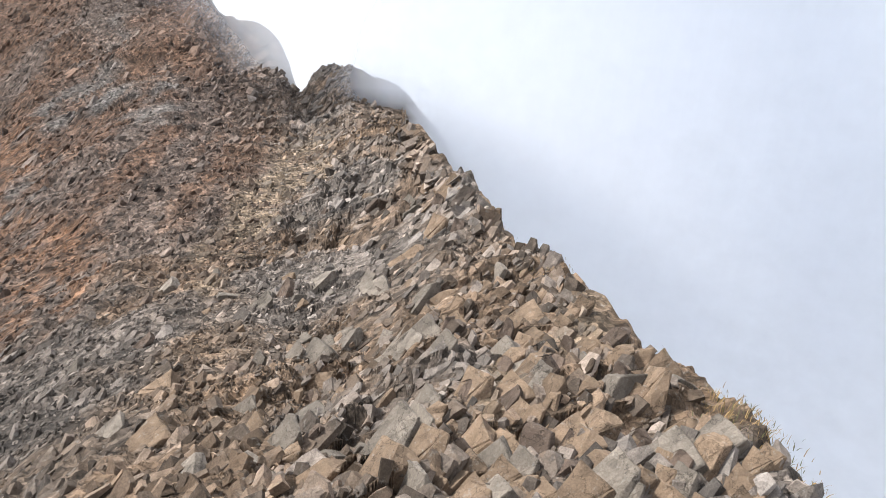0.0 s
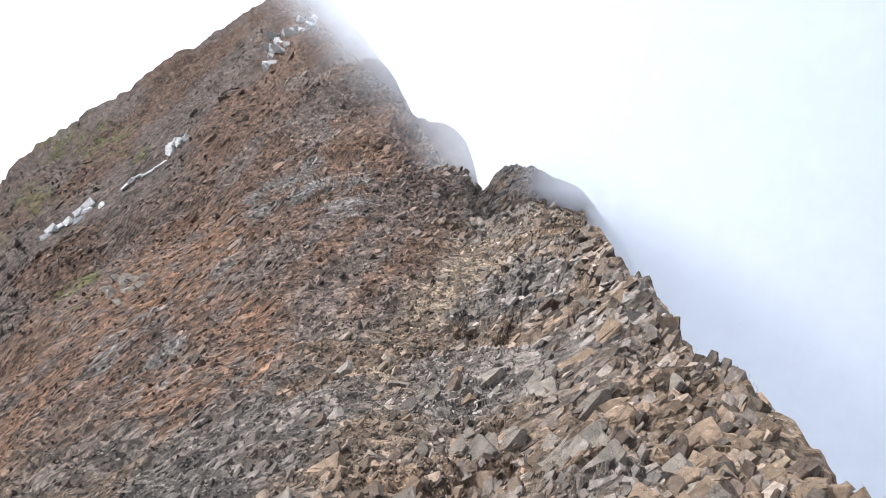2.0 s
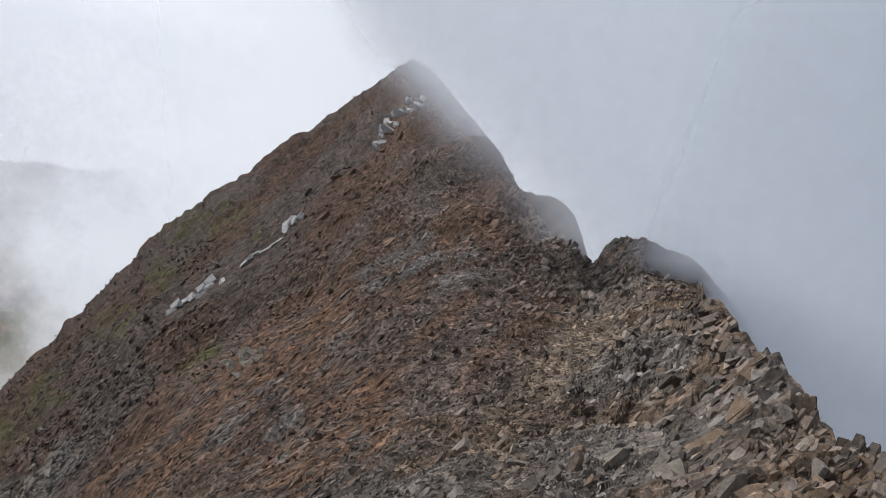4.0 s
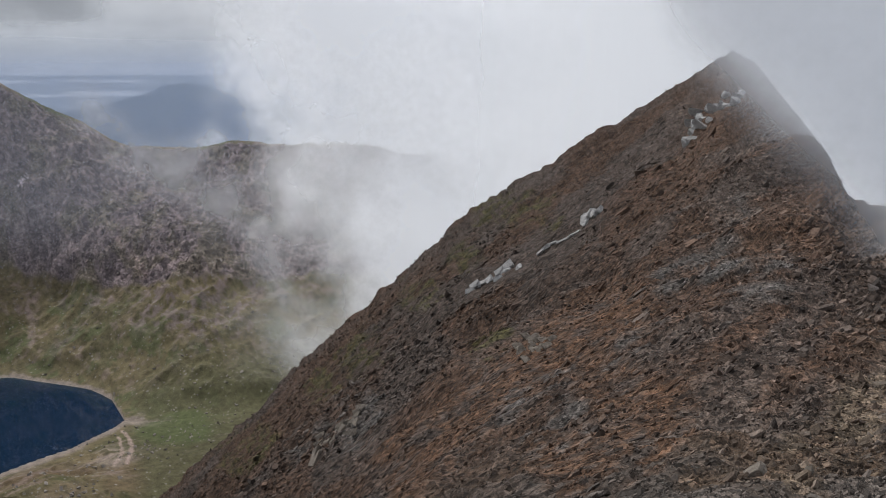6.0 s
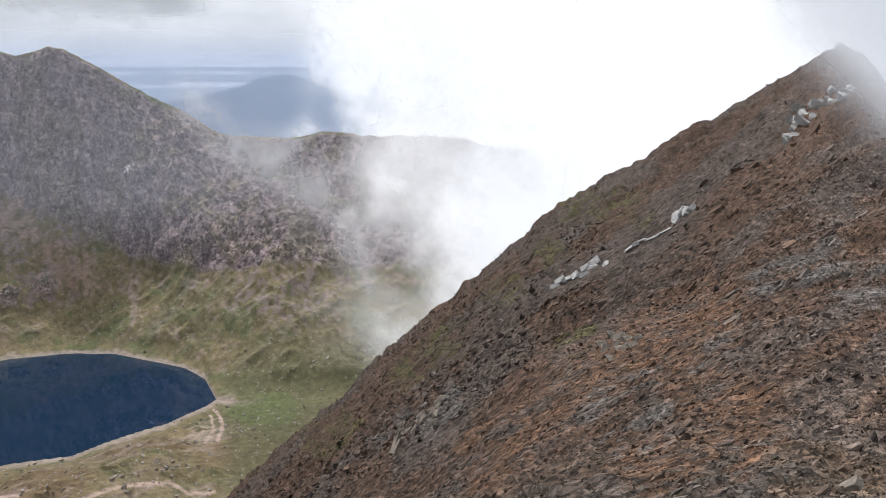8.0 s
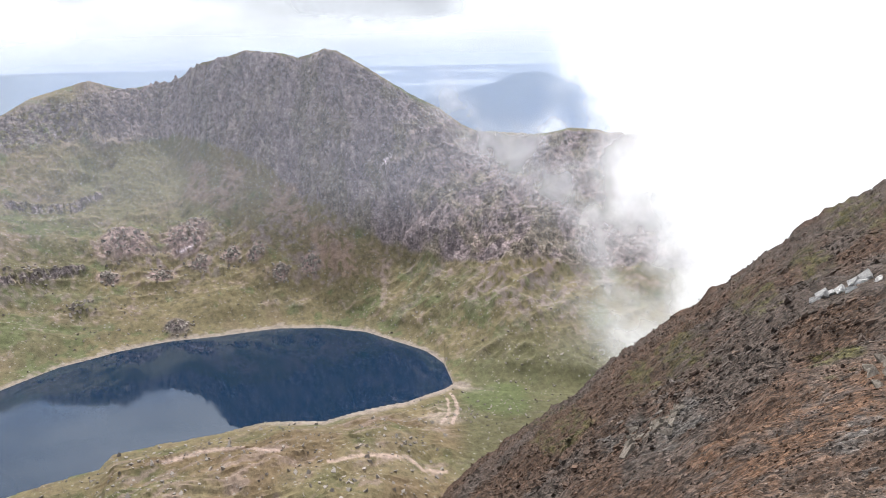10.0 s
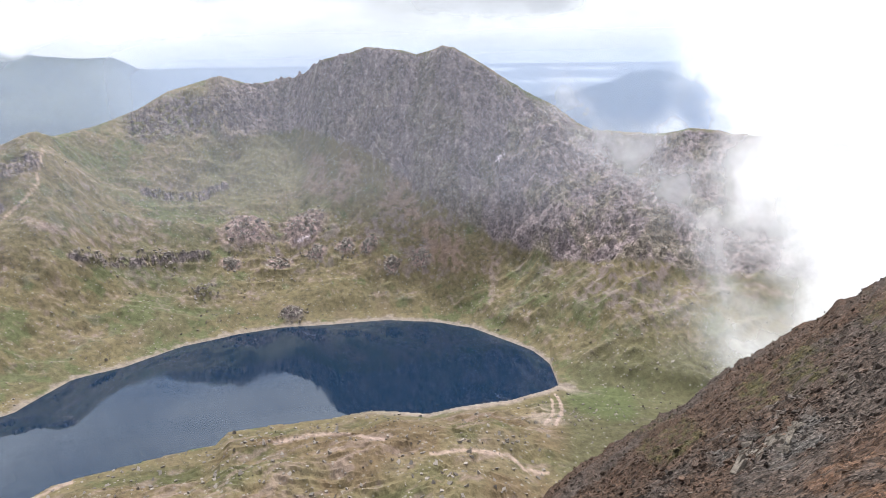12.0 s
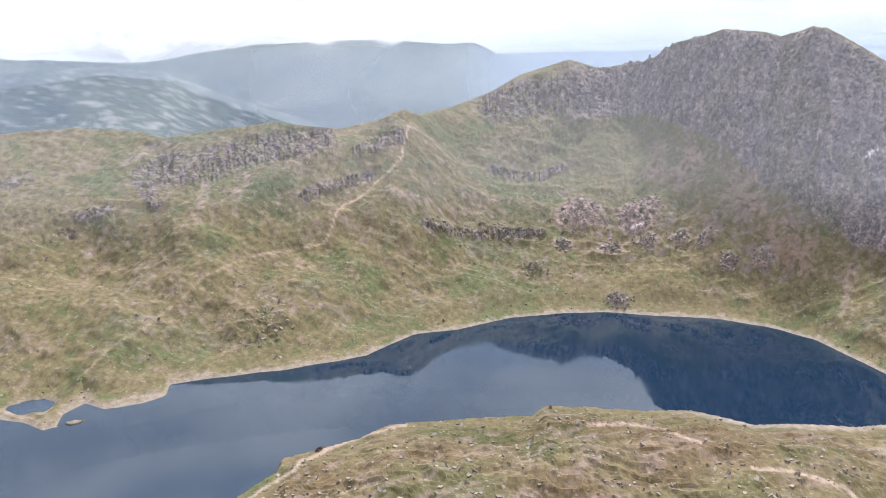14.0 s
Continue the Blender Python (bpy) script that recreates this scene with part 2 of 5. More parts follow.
    for long, wide, thick, high, shade in broken:
        rise, own = broken_stone(n, l, co.outputs["Position"], long, wide, thick)
        step = n.new("ShaderNodeBump")
        step.inputs["Strength"].default_value, step.inputs["Distance"].default_value = 1.0, high
        l.new(rise, step.inputs["Height"])
        l.new(normal, step.inputs["Normal"])
        normal = step.outputs["Normal"]
        lot = n.new("ShaderNodeMapRange")
        lot.inputs["To Min"].default_value, lot.inputs["To Max"].default_value = 1 - shade, 1 + shade
        l.new(own, lot.inputs["Value"])
        own_tone = n.new("ShaderNodeVectorMath")
        own_tone.operation = "SCALE"
        l.new(last, own_tone.inputs[0])
        l.new(lot.outputs["Result"], own_tone.inputs["Scale"])
        last = own_tone.outputs["Vector"]
    l.new(last, b.inputs["Base Color"])
    l.new(normal, b.inputs["Normal"])
    return m


RIDGE_MAT = ground_material("broken_ridge_rock", 0.35, 0.10, vary=0.55, cracks=0.5, lichen=0.12, broken=((1.1, 0.7, 0.45, 0.42, 0.28), (0.34, 0.20, 0.12, 0.18, 0.6), (0.11, 0.07, 0.04, 0.035, 0.35)))
SCREE_MAT = ground_material("loose_stone", 0.16, 0.03, vary=0.45, lichen=0.09, broken=((0.30, 0.2, 0.12, 0.09, 0.15), (0.09, 0.06, 0.04, 0.025, 0.15)))
VALLEY_MAT = ground_material("hill_grass_and_crag", 9.0, 0.6, vary=0.5, crag=True)
BOULDER_MAT = ground_material("weathered_boulder", 0.8, 0.1, vary=0.4)
FAR_MAT = ground_material("far_hills", 160.0, 6.0, vary=0.3)
STONE_MAT = ground_material("single_stone", 0.14, 0.025, vary=0.35, cracks=0.45, single=True, lichen=0.06, broken=((0.50, 0.30, 0.17, 0.10, 0.14), (0.13, 0.08, 0.05, 0.03, 0.14)))
STONE_TONES = {"p": (0.195, 0.168, 0.140), "d": (0.134, 0.100, 0.079), "t": (0.204, 0.147, 0.102), "q": (0.50, 0.49, 0.48)}


def water_material():
    m, n, l, b = shader("lake_water")
    b.inputs["Base Color"].default_value = (0.003, 0.022, 0.055, 1)
    b.inputs["IOR"].default_value = 1.9
    # cat's paws: patches that the wind roughens a little
    co = n.new("ShaderNodeNewGeometry")
    paw = n.new("ShaderNodeTexNoise")
    paw.inputs["Scale"].default_value, paw.inputs["Detail"].default_value = 0.012, 3
    l.new(co.outputs["Position"], paw.inputs["Vector"])
    dull = n.new("ShaderNodeMapRange")
    dull.inputs["From Min"].default_value, dull.inputs["From Max"].default_value = 0.4, 0.7
    dull.inputs["To Min"].default_value, dull.inputs["To Max"].default_value = 0.02, 0.09
    l.new(paw.outputs["Fac"], dull.inputs["Value"])
    l.new(dull.outputs["Result"], b.inputs["Roughness"])
    return m


def mist_material(name, colour, wisp, detail=6.0, fray_by=1.6, glow=0.0):
    """Water droplets in air: scatters light both ways, its thickness from the attribute thickness and a wispy noise;
    glow: emission added to brighten it.
    """
    m, n, l, b = shader(name)
    n.remove(b)
    out = n["Material Output"]
    dif, tra, clear = (n.new("ShaderNodeBsdfDiffuse"), n.new("ShaderNodeBsdfTranslucent"), n.new("ShaderNodeBsdfTransparent"))
    both, mix = n.new("ShaderNodeMixShader"), n.new("ShaderNodeMixShader")
    for s in (dif, tra):
        s.inputs["Color"].default_value = (*colour, 1)
    att = n.new("ShaderNodeAttribute")
    att.attribute_name = "thickness"
    co = n.new("ShaderNodeNewGeometry")
    noi = n.new("ShaderNodeTexNoise")
    noi.inputs["Scale"].default_value, noi.inputs["Detail"].default_value = 1.0 / wisp, detail
    noi.inputs["Roughness"].default_value = 0.55
    l.new(co.outputs["Position"], noi.inputs["Vector"])
    # density pushes the noise over its threshold, so that edges fray
    sub = n.new("ShaderNodeMath")
    sub.operation = "MULTIPLY_ADD"
    sub.inputs[1].default_value, sub.inputs[2].default_value = fray_by, -fray_by / 2
    l.new(noi.outputs["Fac"], sub.inputs[0])
    add = n.new("ShaderNodeMath")
    add.operation = "ADD"
    l.new(sub.outputs[0], add.inputs[0])
    l.new(att.outputs["Fac"], add.inputs[1])
    fray = n.new("ShaderNodeMapRange")
    fray.interpolation_type = "SMOOTHSTEP"
    fray.inputs["From Min"].default_value, fray.inputs["From Max"].default_value = 0.0, 1.05
    l.new(add.outputs[0], fray.inputs["Value"])
    cut = n.new("ShaderNodeMath")
    cut.operation = "MULTIPLY"
    edge = n.new("ShaderNodeMapRange")
    edge.interpolation_type = "SMOOTHSTEP"
    edge.inputs["From Max"].default_value = 0.5
    l.new(att.outputs["Fac"], edge.inputs["Value"])
    l.new(fray.outputs["Result"], cut.inputs[0])
    l.new(edge.outputs["Result"], cut.inputs[1])
    l.new(cut.outputs[0], mix.inputs["Fac"])
    l.new(dif.outputs[0], both.inputs[1])
    l.new(tra.outputs[0], both.inputs[2])
    l.new(clear.outputs[0], mix.inputs[1])
    lit = both
    if glow:      # added glow on far cloud and haze sheets, for light scattered inside them
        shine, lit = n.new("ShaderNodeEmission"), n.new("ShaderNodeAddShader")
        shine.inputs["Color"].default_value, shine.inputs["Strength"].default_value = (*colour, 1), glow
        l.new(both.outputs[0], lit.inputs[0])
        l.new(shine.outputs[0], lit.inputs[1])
    l.new(lit.outputs[0], mix.inputs[2])
    l.new(mix.outputs[0], out.inputs["Surface"])
    return m


WATER_MAT = water_material()
MIST_MAT = mist_material("ridge_mist", (0.89, 0.925, 0.985), 14.0, 6.0, 0.8)
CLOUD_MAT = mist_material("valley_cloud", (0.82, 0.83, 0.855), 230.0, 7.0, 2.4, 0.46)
WISP_MAT = mist_material("cloud_wisp", (0.80, 0.81, 0.84), 110.0, 7.0, 2.0, 0.03)
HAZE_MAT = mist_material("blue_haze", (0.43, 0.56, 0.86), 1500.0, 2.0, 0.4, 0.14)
AIR_MAT = mist_material("valley_air", (0.70, 0.76, 0.90), 900.0, 3.0, 0.5)
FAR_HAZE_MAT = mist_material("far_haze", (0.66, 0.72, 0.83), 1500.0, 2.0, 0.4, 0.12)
GREY_MAT = mist_material("grey_cloud", (0.56, 0.58, 0.62), 420.0, 6.0, 1.3, 0.06)
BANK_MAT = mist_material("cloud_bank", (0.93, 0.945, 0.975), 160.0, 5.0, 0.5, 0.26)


# ---------------------------------------------------------------- mesh helpers
def sheet(name, x, y, z, material, attributes=None, smooth_faces=False, closed=False):
    """A grid of points as one mesh."""
    rows, cols = x.shape
    me = bpy.data.meshes.new(name)
    co = np.stack([x, y, z], -1).reshape(-1, 3).astype(np.float32)
    last = cols if closed else cols - 1
    i, j = np.meshgrid(np.arange(rows - 1), np.arange(last), indexing="ij")
    a, b = i * cols + j, i * cols + (j + 1) % cols
    faces = np.stack([a, b, b + cols, a + cols], -1).reshape(-1, 4)
    me.vertices.add(len(co))
    me.vertices.foreach_set("co", co.ravel())
    me.loops.add(faces.size)
    me.loops.foreach_set("vertex_index", faces.ravel().astype(np.int32))
    me.polygons.add(len(faces))
    me.polygons.foreach_set("loop_start", (np.arange(len(faces)) * 4).astype(np.int32))
    me.polygons.foreach_set("use_smooth", np.full(len(faces), smooth_faces))
    me.update(calc_edges=True)
    add_attributes(me, attributes)
    me.materials.append(material)
    return new(name, me)


def add_attributes(me, attributes):
    for key, values in (attributes or {}).items():
        if values.ndim > 1 and values.shape[-1] == 3:
            v = values.reshape(-1, 3)
            v = np.concatenate([v, np.ones((len(v), 1))], 1).astype(np.float32)
            me.attributes.new(key, "FLOAT_COLOR", "POINT").data.foreach_set("color", v.ravel())
        else:
            me.attributes.new(key, "FLOAT", "POINT").data.foreach_set("value", values.ravel().astype(np.float32))


def soup(name, verts, tris, material, attributes=None):
    """Triangles as one mesh."""
    me = bpy.data.meshes.new(name)
    me.vertices.add(len(verts))
    me.vertices.foreach_set("co", verts.astype(np.float32).ravel())
    me.loops.add(tris.size)
    me.loops.foreach_set("vertex_index", tris.astype(np.int32).ravel())
    me.polygons.add(len(tris))
    me.polygons.foreach_set("loop_start", (np.arange(len(tris)) * 3).astype(np.int32))
    me.polygons.foreach_set("use_smooth", np.zeros(len(tris), bool))
    me.update(calc_edges=True)
    add_attributes(me, attributes)
    me.materials.append(material)
    return new(name, me)


def stone_mesh(name, shape, tone):
    """The mesh that stones of one shape and tone share."""
    v, f = shape
    me = bpy.data.meshes.new(name)
    me.from_pydata(v.tolist(), [], f.tolist())
    me.polygons.foreach_set("use_smooth", np.zeros(len(f), bool))
    add_attributes(me, {"base": np.repeat(np.array((STONE_TONES[tone],)), len(v), 0)})
    me.materials.append(STONE_MAT)
    return me


def part(name, me, parent, label=""):
    ob = new(name, me)
    ob.parent = parent
    return tagged(ob, label)


def stone_shape(rng, long=1.0, wide=0.7, thick=0.4, cuts=4, skew=0.16):
    """Corners and triangles of one broken slab, about 1 long in x, its flat side facing z: what a few cleavage planes leave of a block."""
    half = np.array((long, wide, thick)) / 2
    normals, reach = [], []
    for k in range(3):
        for sign in (-1, 1):
            n = np.eye(3)[k] * sign + rng.normal(size=3) * skew
            normals.append(n / np.linalg.norm(n))
            reach.append(half[k])
    for k in range(cuts):
        n = rng.normal(size=3) * np.array((1.0, 1.0, 0.9))
        n /= np.linalg.norm(n)
        normals.append(n)
        reach.append(float(np.abs(n) @ half) * rng.uniform(0.55, 0.8))
    normals, reach = np.array(normals), np.array(reach)
    corners, on = [], []
    count = len(reach)
    for a in range(count):
        for b in range(a + 1, count):
            for c in range(b + 1, count):
                m = normals[[a, b, c]]
                if abs(np.linalg.det(m)) < 1e-3:
                    continue
                p = np.linalg.solve(m, reach[[a, b, c]])
                if np.all(normals @ p <= reach + 1e-7):
                    corners.append(p)
                    on.append({a, b, c})
    faces = []
    for k in range(count):
        ring = [i for i, o in enumerate(on) if k in o]
        if len(ring) < 3:
            continue
        mid = np.mean([corners[i] for i in ring], 0)
        u = corners[ring[0]] - mid
        v = np.cross(normals[k], u)
        ring.sort(key=lambda i: math.atan2((corners[i] - mid) @ v, (corners[i] - mid) @ u))
        faces += [(ring[0], ring[i], ring[i + 1]) for i in range(1, len(ring) - 1)]
    # take it only if it is closed all round
    edges = {}
    for f in faces:
        for a, b in ((f[0], f[1]), (f[1], f[2]), (f[2], f[0])):
            edges[(min(a, b), max(a, b))] = edges.get((min(a, b), max(a, b)), 0) + 1
    if any(n != 2 for n in edges.values()):
        return stone_shape(rng, long, wide, thick, cuts, skew)
    return np.array(corners), np.array(faces)


def roughened(shape, rng, cuts=2, rough=0.03):
    """A broken slab with worn edges and an uneven surface."""
    bm = bmesh.new()
    made = [bm.verts.new(v) for v in shape[0].tolist()]
    for f in shape[1].tolist():
        bm.faces.new([made[i] for i in f])
    bmesh.ops.dissolve_limit(bm, angle_limit=0.02, verts=bm.verts[:], edges=bm.edges[:])
    bmesh.ops.bevel(bm, geom=bm.edges[:], offset=0.025, segments=1, affect="EDGES")
    bmesh.ops.triangulate(bm, faces=bm.faces[:])
    for k in range(cuts):
        bmesh.ops.subdivide_edges(bm, edges=[e for e in bm.edges if e.calc_length() > 0.17], cuts=1)
        bmesh.ops.triangulate(bm, faces=bm.faces[:])
    shift = Vector(rng.uniform(-9, 9, 3).tolist())
    for v in bm.verts:
        v.co += Vector([noise.noise(v.co * 3.1 + shift + Vector((k * 7, 0, 0))) * rough * 1.6 + noise.noise(v.co * 8.0 + shift * 2 + Vector((0, k * 5, 0))) * rough for k in range(3)])
    bm.verts.index_update()
    out = np.array([v.co for v in bm.verts]), np.array([[v.index for v in f.verts] for f in bm.faces])
    bm.free()
    return out


# ---------------------------------------------------------------- the ridge
# skyline of the near mountain as the camera turns left: degrees left, metres away, degrees up
SKY = np.array([
    (-60, 5.0, -46), (-40, 5.2, -39), (-33, 5.5, -36), (-28, 6.3, -32.6), (-24.3, 7.2, -31.2), (-21.3, 8.0, -29.9), (-18.9, 8.6, -29.0),
    (-16.9, 9.2, -26.8), (-13.7, 10.2, -25.4), (-10.3, 11.5, -24.8), (-6.9, 13.5, -23.1), (-3.5, 16.5, -19.9),
    (-1.4, 18.5, -18.2), (1.7, 21, -16.1), (2.2, 38, -14.1), (3.9, 42, -12.8), (5.3, 43, -12.1), (6.2, 43, -11.7), (7.4, 44, -12.2),
    (8.6, 46, -12.9), (9.3, 49, -13.5), (9.9, 52, -13.1), (10.3, 54, -12.0), (11.0, 57, -10.3), (12.5, 62, -9.1), (14.6, 68, -8.8)])
SKY2 = np.array([
    (16.3, 76, -5.7), (18.8, 95, -2.7), (21.2, 125, 0.1), (22.7, 150, 1.0), (25.5, 152, -1.2), (27.9, 156, -2.8),
    (31, 160, -4.3), (35.3, 166, -7.3), (39, 172, -9.5), (41.5, 176, -11.1), (43.7, 178, -13.4), (48.2, 184, -17.2),
    (53.5, 190, -21.2), (57.5, 195, -24.6), (62.4, 200, -27.8), (66.8, 204, -31.0), (75, 200, -37), (100, 70, -42),
    (150, 20, -26), (180, 30, -5), (210, 20, -25), (250, 8, -45), (300, 5, -46)])
SKY = np.concatenate([SKY, SKY2])
SKY[:, 2] -= np.where(SKY[:, 1] < 25, np.where(SKY[:, 0] < -12, 0.6, np.where(SKY[:, 0] > -9, -0.2, 0.15)), 0.0)   # loose stones make up the rest
FOOT = np.array([(-60, -52), (-30, -51), (70, -51), (110, -46), (150, -36), (210, -36), (250, -46), (300, -52)])
NEAREST = 2.4
EVEN_AZ = np.arange(-60, 301, 1.0)
_d = np.log(np.interp(EVEN_AZ, SKY[:, 0], SKY[:, 1]))
_e = np.interp(EVEN_AZ, SKY[:, 0], SKY[:, 2])
_k = np.exp(-(np.arange(-14, 15) / 5.5) ** 2)
EVEN_D = np.exp(np.convolve(np.pad(_d, 14, mode="edge"), _k / _k.sum(), "valid"))
EVEN_E = np.convolve(np.pad(_e, 14, mode="edge"), _k / _k.sum(), "valid")


def ridge_point(az, u):
    """Distance and height of the near mountain: u is 0 below the camera, 1 on the skyline, beyond 1 it falls away behind."""
    ds, es = np.interp(az, SKY[:, 0], SKY[:, 1]), np.interp(az, SKY[:, 0], SKY[:, 2])
    e0 = np.interp(az, FOOT[:, 0], FOOT[:, 1])
    inner = np.minimum(u, 1)
    # below the skyline the ground runs on evenly; towers and notches shape its upper edge alone
    dm, em = np.interp(az, EVEN_AZ, EVEN_D), np.interp(az, EVEN_AZ, EVEN_E)
    up = smooth(0.86, 1.0, inner)
    d = NEAREST * np.exp(inner * np.log(dm / NEAREST) + up * (np.log(ds) - np.log(dm)))
    el = e0 + (em - e0) * inner ** 0.92 + smooth(0.82, 1.0, inner) * (es - em)
    z = d * np.tan(np.radians(el))
    back = np.maximum(u - 1, 0)
    out = back * (60 + 6 * ds)
    steep = np.interp(az, (-60, 8, 16, 25, 60, 80, 150, 200, 300), (1.5, 1.5, 1.3, 0.95, 0.8, 0.72, 1.0, 1.0, 1.5))
    return d + out, z - steep * out - 0.3 * np.minimum(out, 3), el


RUST = ([(35.4, -20.8), (39.3, -23.7), (42.3, -26.1), (45.4, -29.4)], [(29.3, -16.7), (31.1, -17.8), (34, -20)], [(28, -26.4), (34, -28.2)], [(30, -22.5), (26, -24.0)])
TAN = ([(9.0, -18.0), (10, -18.3), (12.5, -21), (14.5, -24.1), (17, -25.5)], [(-14, -27), (-6, -34)])
MOSS = ([(39.5, -10.6), (37.3, -10.0), (35.3, -10.1)], [(44.7, -16.8), (43.4, -16.5)], [(48.1, -20.3), (49.5, -21.5)], [(51.5, -22.8), (52.2, -23.2)], [(57, -26), (59, -27.3)], [(40.4, -20.3), (38.9, -19.5)], [(41, -13.5), (41.4, -13.8)])
PALE = ([(53.5, -27.4), (49.0, -24.8)], [(22.7, -14.6), (18.8, -13.3)], [(30.2, -20.5), (27.2, -16.1), (21, -10.8)], [(37.6, -24.7), (35.6, -23.6), (30.3, -20.5)], [(35.3, -27), (33.1, -25.5)])


def ridge_colour(az, el, d, x, y, tone):
    """Base colours of the bare mountain: brown-grey stone, rust-red scree, tan dust, moss; the flank's shade is mixed
    in.
    """
    n1, n2, n3 = fbm(x / 2.2, y / 2.2, 5, 4), fbm(x / 12.0 + 3, y / 12.0, 9, 5), fbm(x / 0.5, y / 0.5, 15, 3)
    # debris runs down the flank in streaks
    along, across = 0.75 * az - 0.66 * el, 0.66 * az + 0.75 * el
    run = fbm(along / 7 + 0.3 * n2, across / 1.3 + 0.3 * n1, 19, 5)
    wa, we = az + 0.9 * n1 + 1.2 * n2, el + 0.8 * n2 + 0.8 * n3
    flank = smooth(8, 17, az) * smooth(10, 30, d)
    crest = (0.190, 0.137, 0.098)
    base = np.ones(az.shape + (3,)) * np.array(crest)

    def lay(mask, colour):
        nonlocal base
        mask = np.clip(mask, 0, 1)
        base = base * (1 - mask[..., None]) + np.array(colour) * mask[..., None]
    lay(smooth(-0.1, 0.35, n1 + 0.4 * n2 + 0.25 * smooth(-3, 8, az)) * 0.75, (0.172, 0.154, 0.140))
    lay(smooth(0.1, 0.5, n2 - 0.5 * n1) * 0.6, (0.178, 0.122, 0.080))
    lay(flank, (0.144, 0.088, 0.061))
    lay(flank * smooth(-0.15, 0.35, run) * 0.8, (0.146, 0.115, 0.098))
    lay(flank * smooth(-0.1, 0.4, -run + 0.3 * n1) * 0.7, (0.146, 0.088, 0.058))
    for line in PALE:
        lay(streak(wa, we, line, 2.1) * smooth(-0.35, 0.25, n1 + run) * 0.75, (0.182, 0.170, 0.160))
    for line in RUST:
        lay(streak(wa, we, line, 3.1) * smooth(-0.6, 0.1, n3 - 0.6 * n1 - 0.4 * run) * 0.9, (0.192, 0.106, 0.062))
    for line in TAN:
        lay(streak(wa, we, line, 2.3) * smooth(-0.6, -0.1, n1 + 0.5 * n3) * 0.9, (0.245, 0.185, 0.130))
    for line in MOSS:
        lay(streak(wa, we, line, 1.3) * smooth(-0.2, 0.15, n1 + 0.5 * n3) * 0.9, (0.130, 0.118, 0.040))
    # from 18 to 34 degrees left the colour darkens, standing in for shade
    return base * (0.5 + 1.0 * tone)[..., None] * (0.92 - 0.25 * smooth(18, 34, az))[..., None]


def ridge_surface(az, u):
    """The broken surface of the near mountain: plan, height, angle up, tone of each block."""
    d, z, el = ridge_point(az, u)
    x, y = polar(az, d)
    # ribs and debris run down the fall line of the flank
    bend = 0.35 * fbm(x / 2.5, y / 2.5, 81, 3)
    s, t = 0.79 * x + 0.21 * y + 0.57 * z + bend, -0.26 * x + 0.97 * y + 0.15 * z - bend
    fine = smooth(8, 20, az)                     # loose and small on the flank, blocky on the crest
    f1, t1 = slabs(s / 0.30, t / 0.16, 21)
    f2, t2 = slabs(s / 0.85, t / 0.45, 31)
    f4, t4 = slabs(s / 1.9, t / 1.1, 35, 0.7)
    f3, t3 = facets(s / 3.6, t / 5.5, 41)
    patch = smooth(-0.25, 0.3, fbm(x / 4.0, y / 4.0, 85, 3))
    rough = smooth(0.0, 0.15, u)
    lumps = fbm(x / 9.0, y / 9.0, 51, 4)
    # scree lies smoother than the rock ribs
    soft = np.zeros_like(az)
    for line in RUST + TAN:
        soft = np.maximum(soft, streak(az, el, line, 2.2))
    rock = 1 - 0.6 * soft
    # each size of block ends where the ground lies too far off for it
    dz = rock * (0.06 * f1 * smooth(11, 6, d) + (0.25 * f2 * (0.45 + 0.55 * patch) * smooth(38, 16, d) + 0.36 * f4 * smooth(85, 35, d)) * (1 - 0.45 * fine)) * smooth(2.4, 5, d)
    dz = dz + rock * (0.45 * f3 * smooth(25, 60, d) + 1.2 * smooth(18, 60, d) * ridged(s / 19.0, t / 8.0, 55, 4, 0.5)) + 1.3 * lumps * smooth(20, 90, d) * (1 - 0.7 * np.exp(-((u - 1) / 0.12) ** 2))
    dz = dz + 0.35 * rock * smooth(10, 20, d) * smooth(60, 35, d) * ridged(s / 6.0, t / 2.4, 56, 3, 0.5)
    # ribs low on the flank
    dz = dz + 0.75 * smooth(36, 46, az) * smooth(75, 70, az) * smooth(1.0, 0.94, u) * ridged(s / 12.0, t / 6.0, 57, 3, 0.5)
    # crags on the skyline
    crag = np.exp(-((u - 1) / 0.05) ** 2) * smooth(12, 40, d) * (1 - 0.8 * smooth(1, 3, az) * smooth(18, 14, az))
    dz = dz + crag * (0.006 - 0.002 * smooth(15, 19, az)) * d * ridged(az * 1.1, az * 0 + 3.3, 61, 4)
    # the flank bulges outward, the crest upward
    out = smooth(6, 16, az) * smooth(90, 72, az) * rough * dz
    x, y = x - 0.56 * out, y - 0.15 * out
    return x, y, EYE + z + dz * rough * (1 - 0.2 * smooth(6, 16, az)), el, 0.35 * t1 + 0.40 * t2 + 0.25 * np.where(d < 35, t4, t3), d


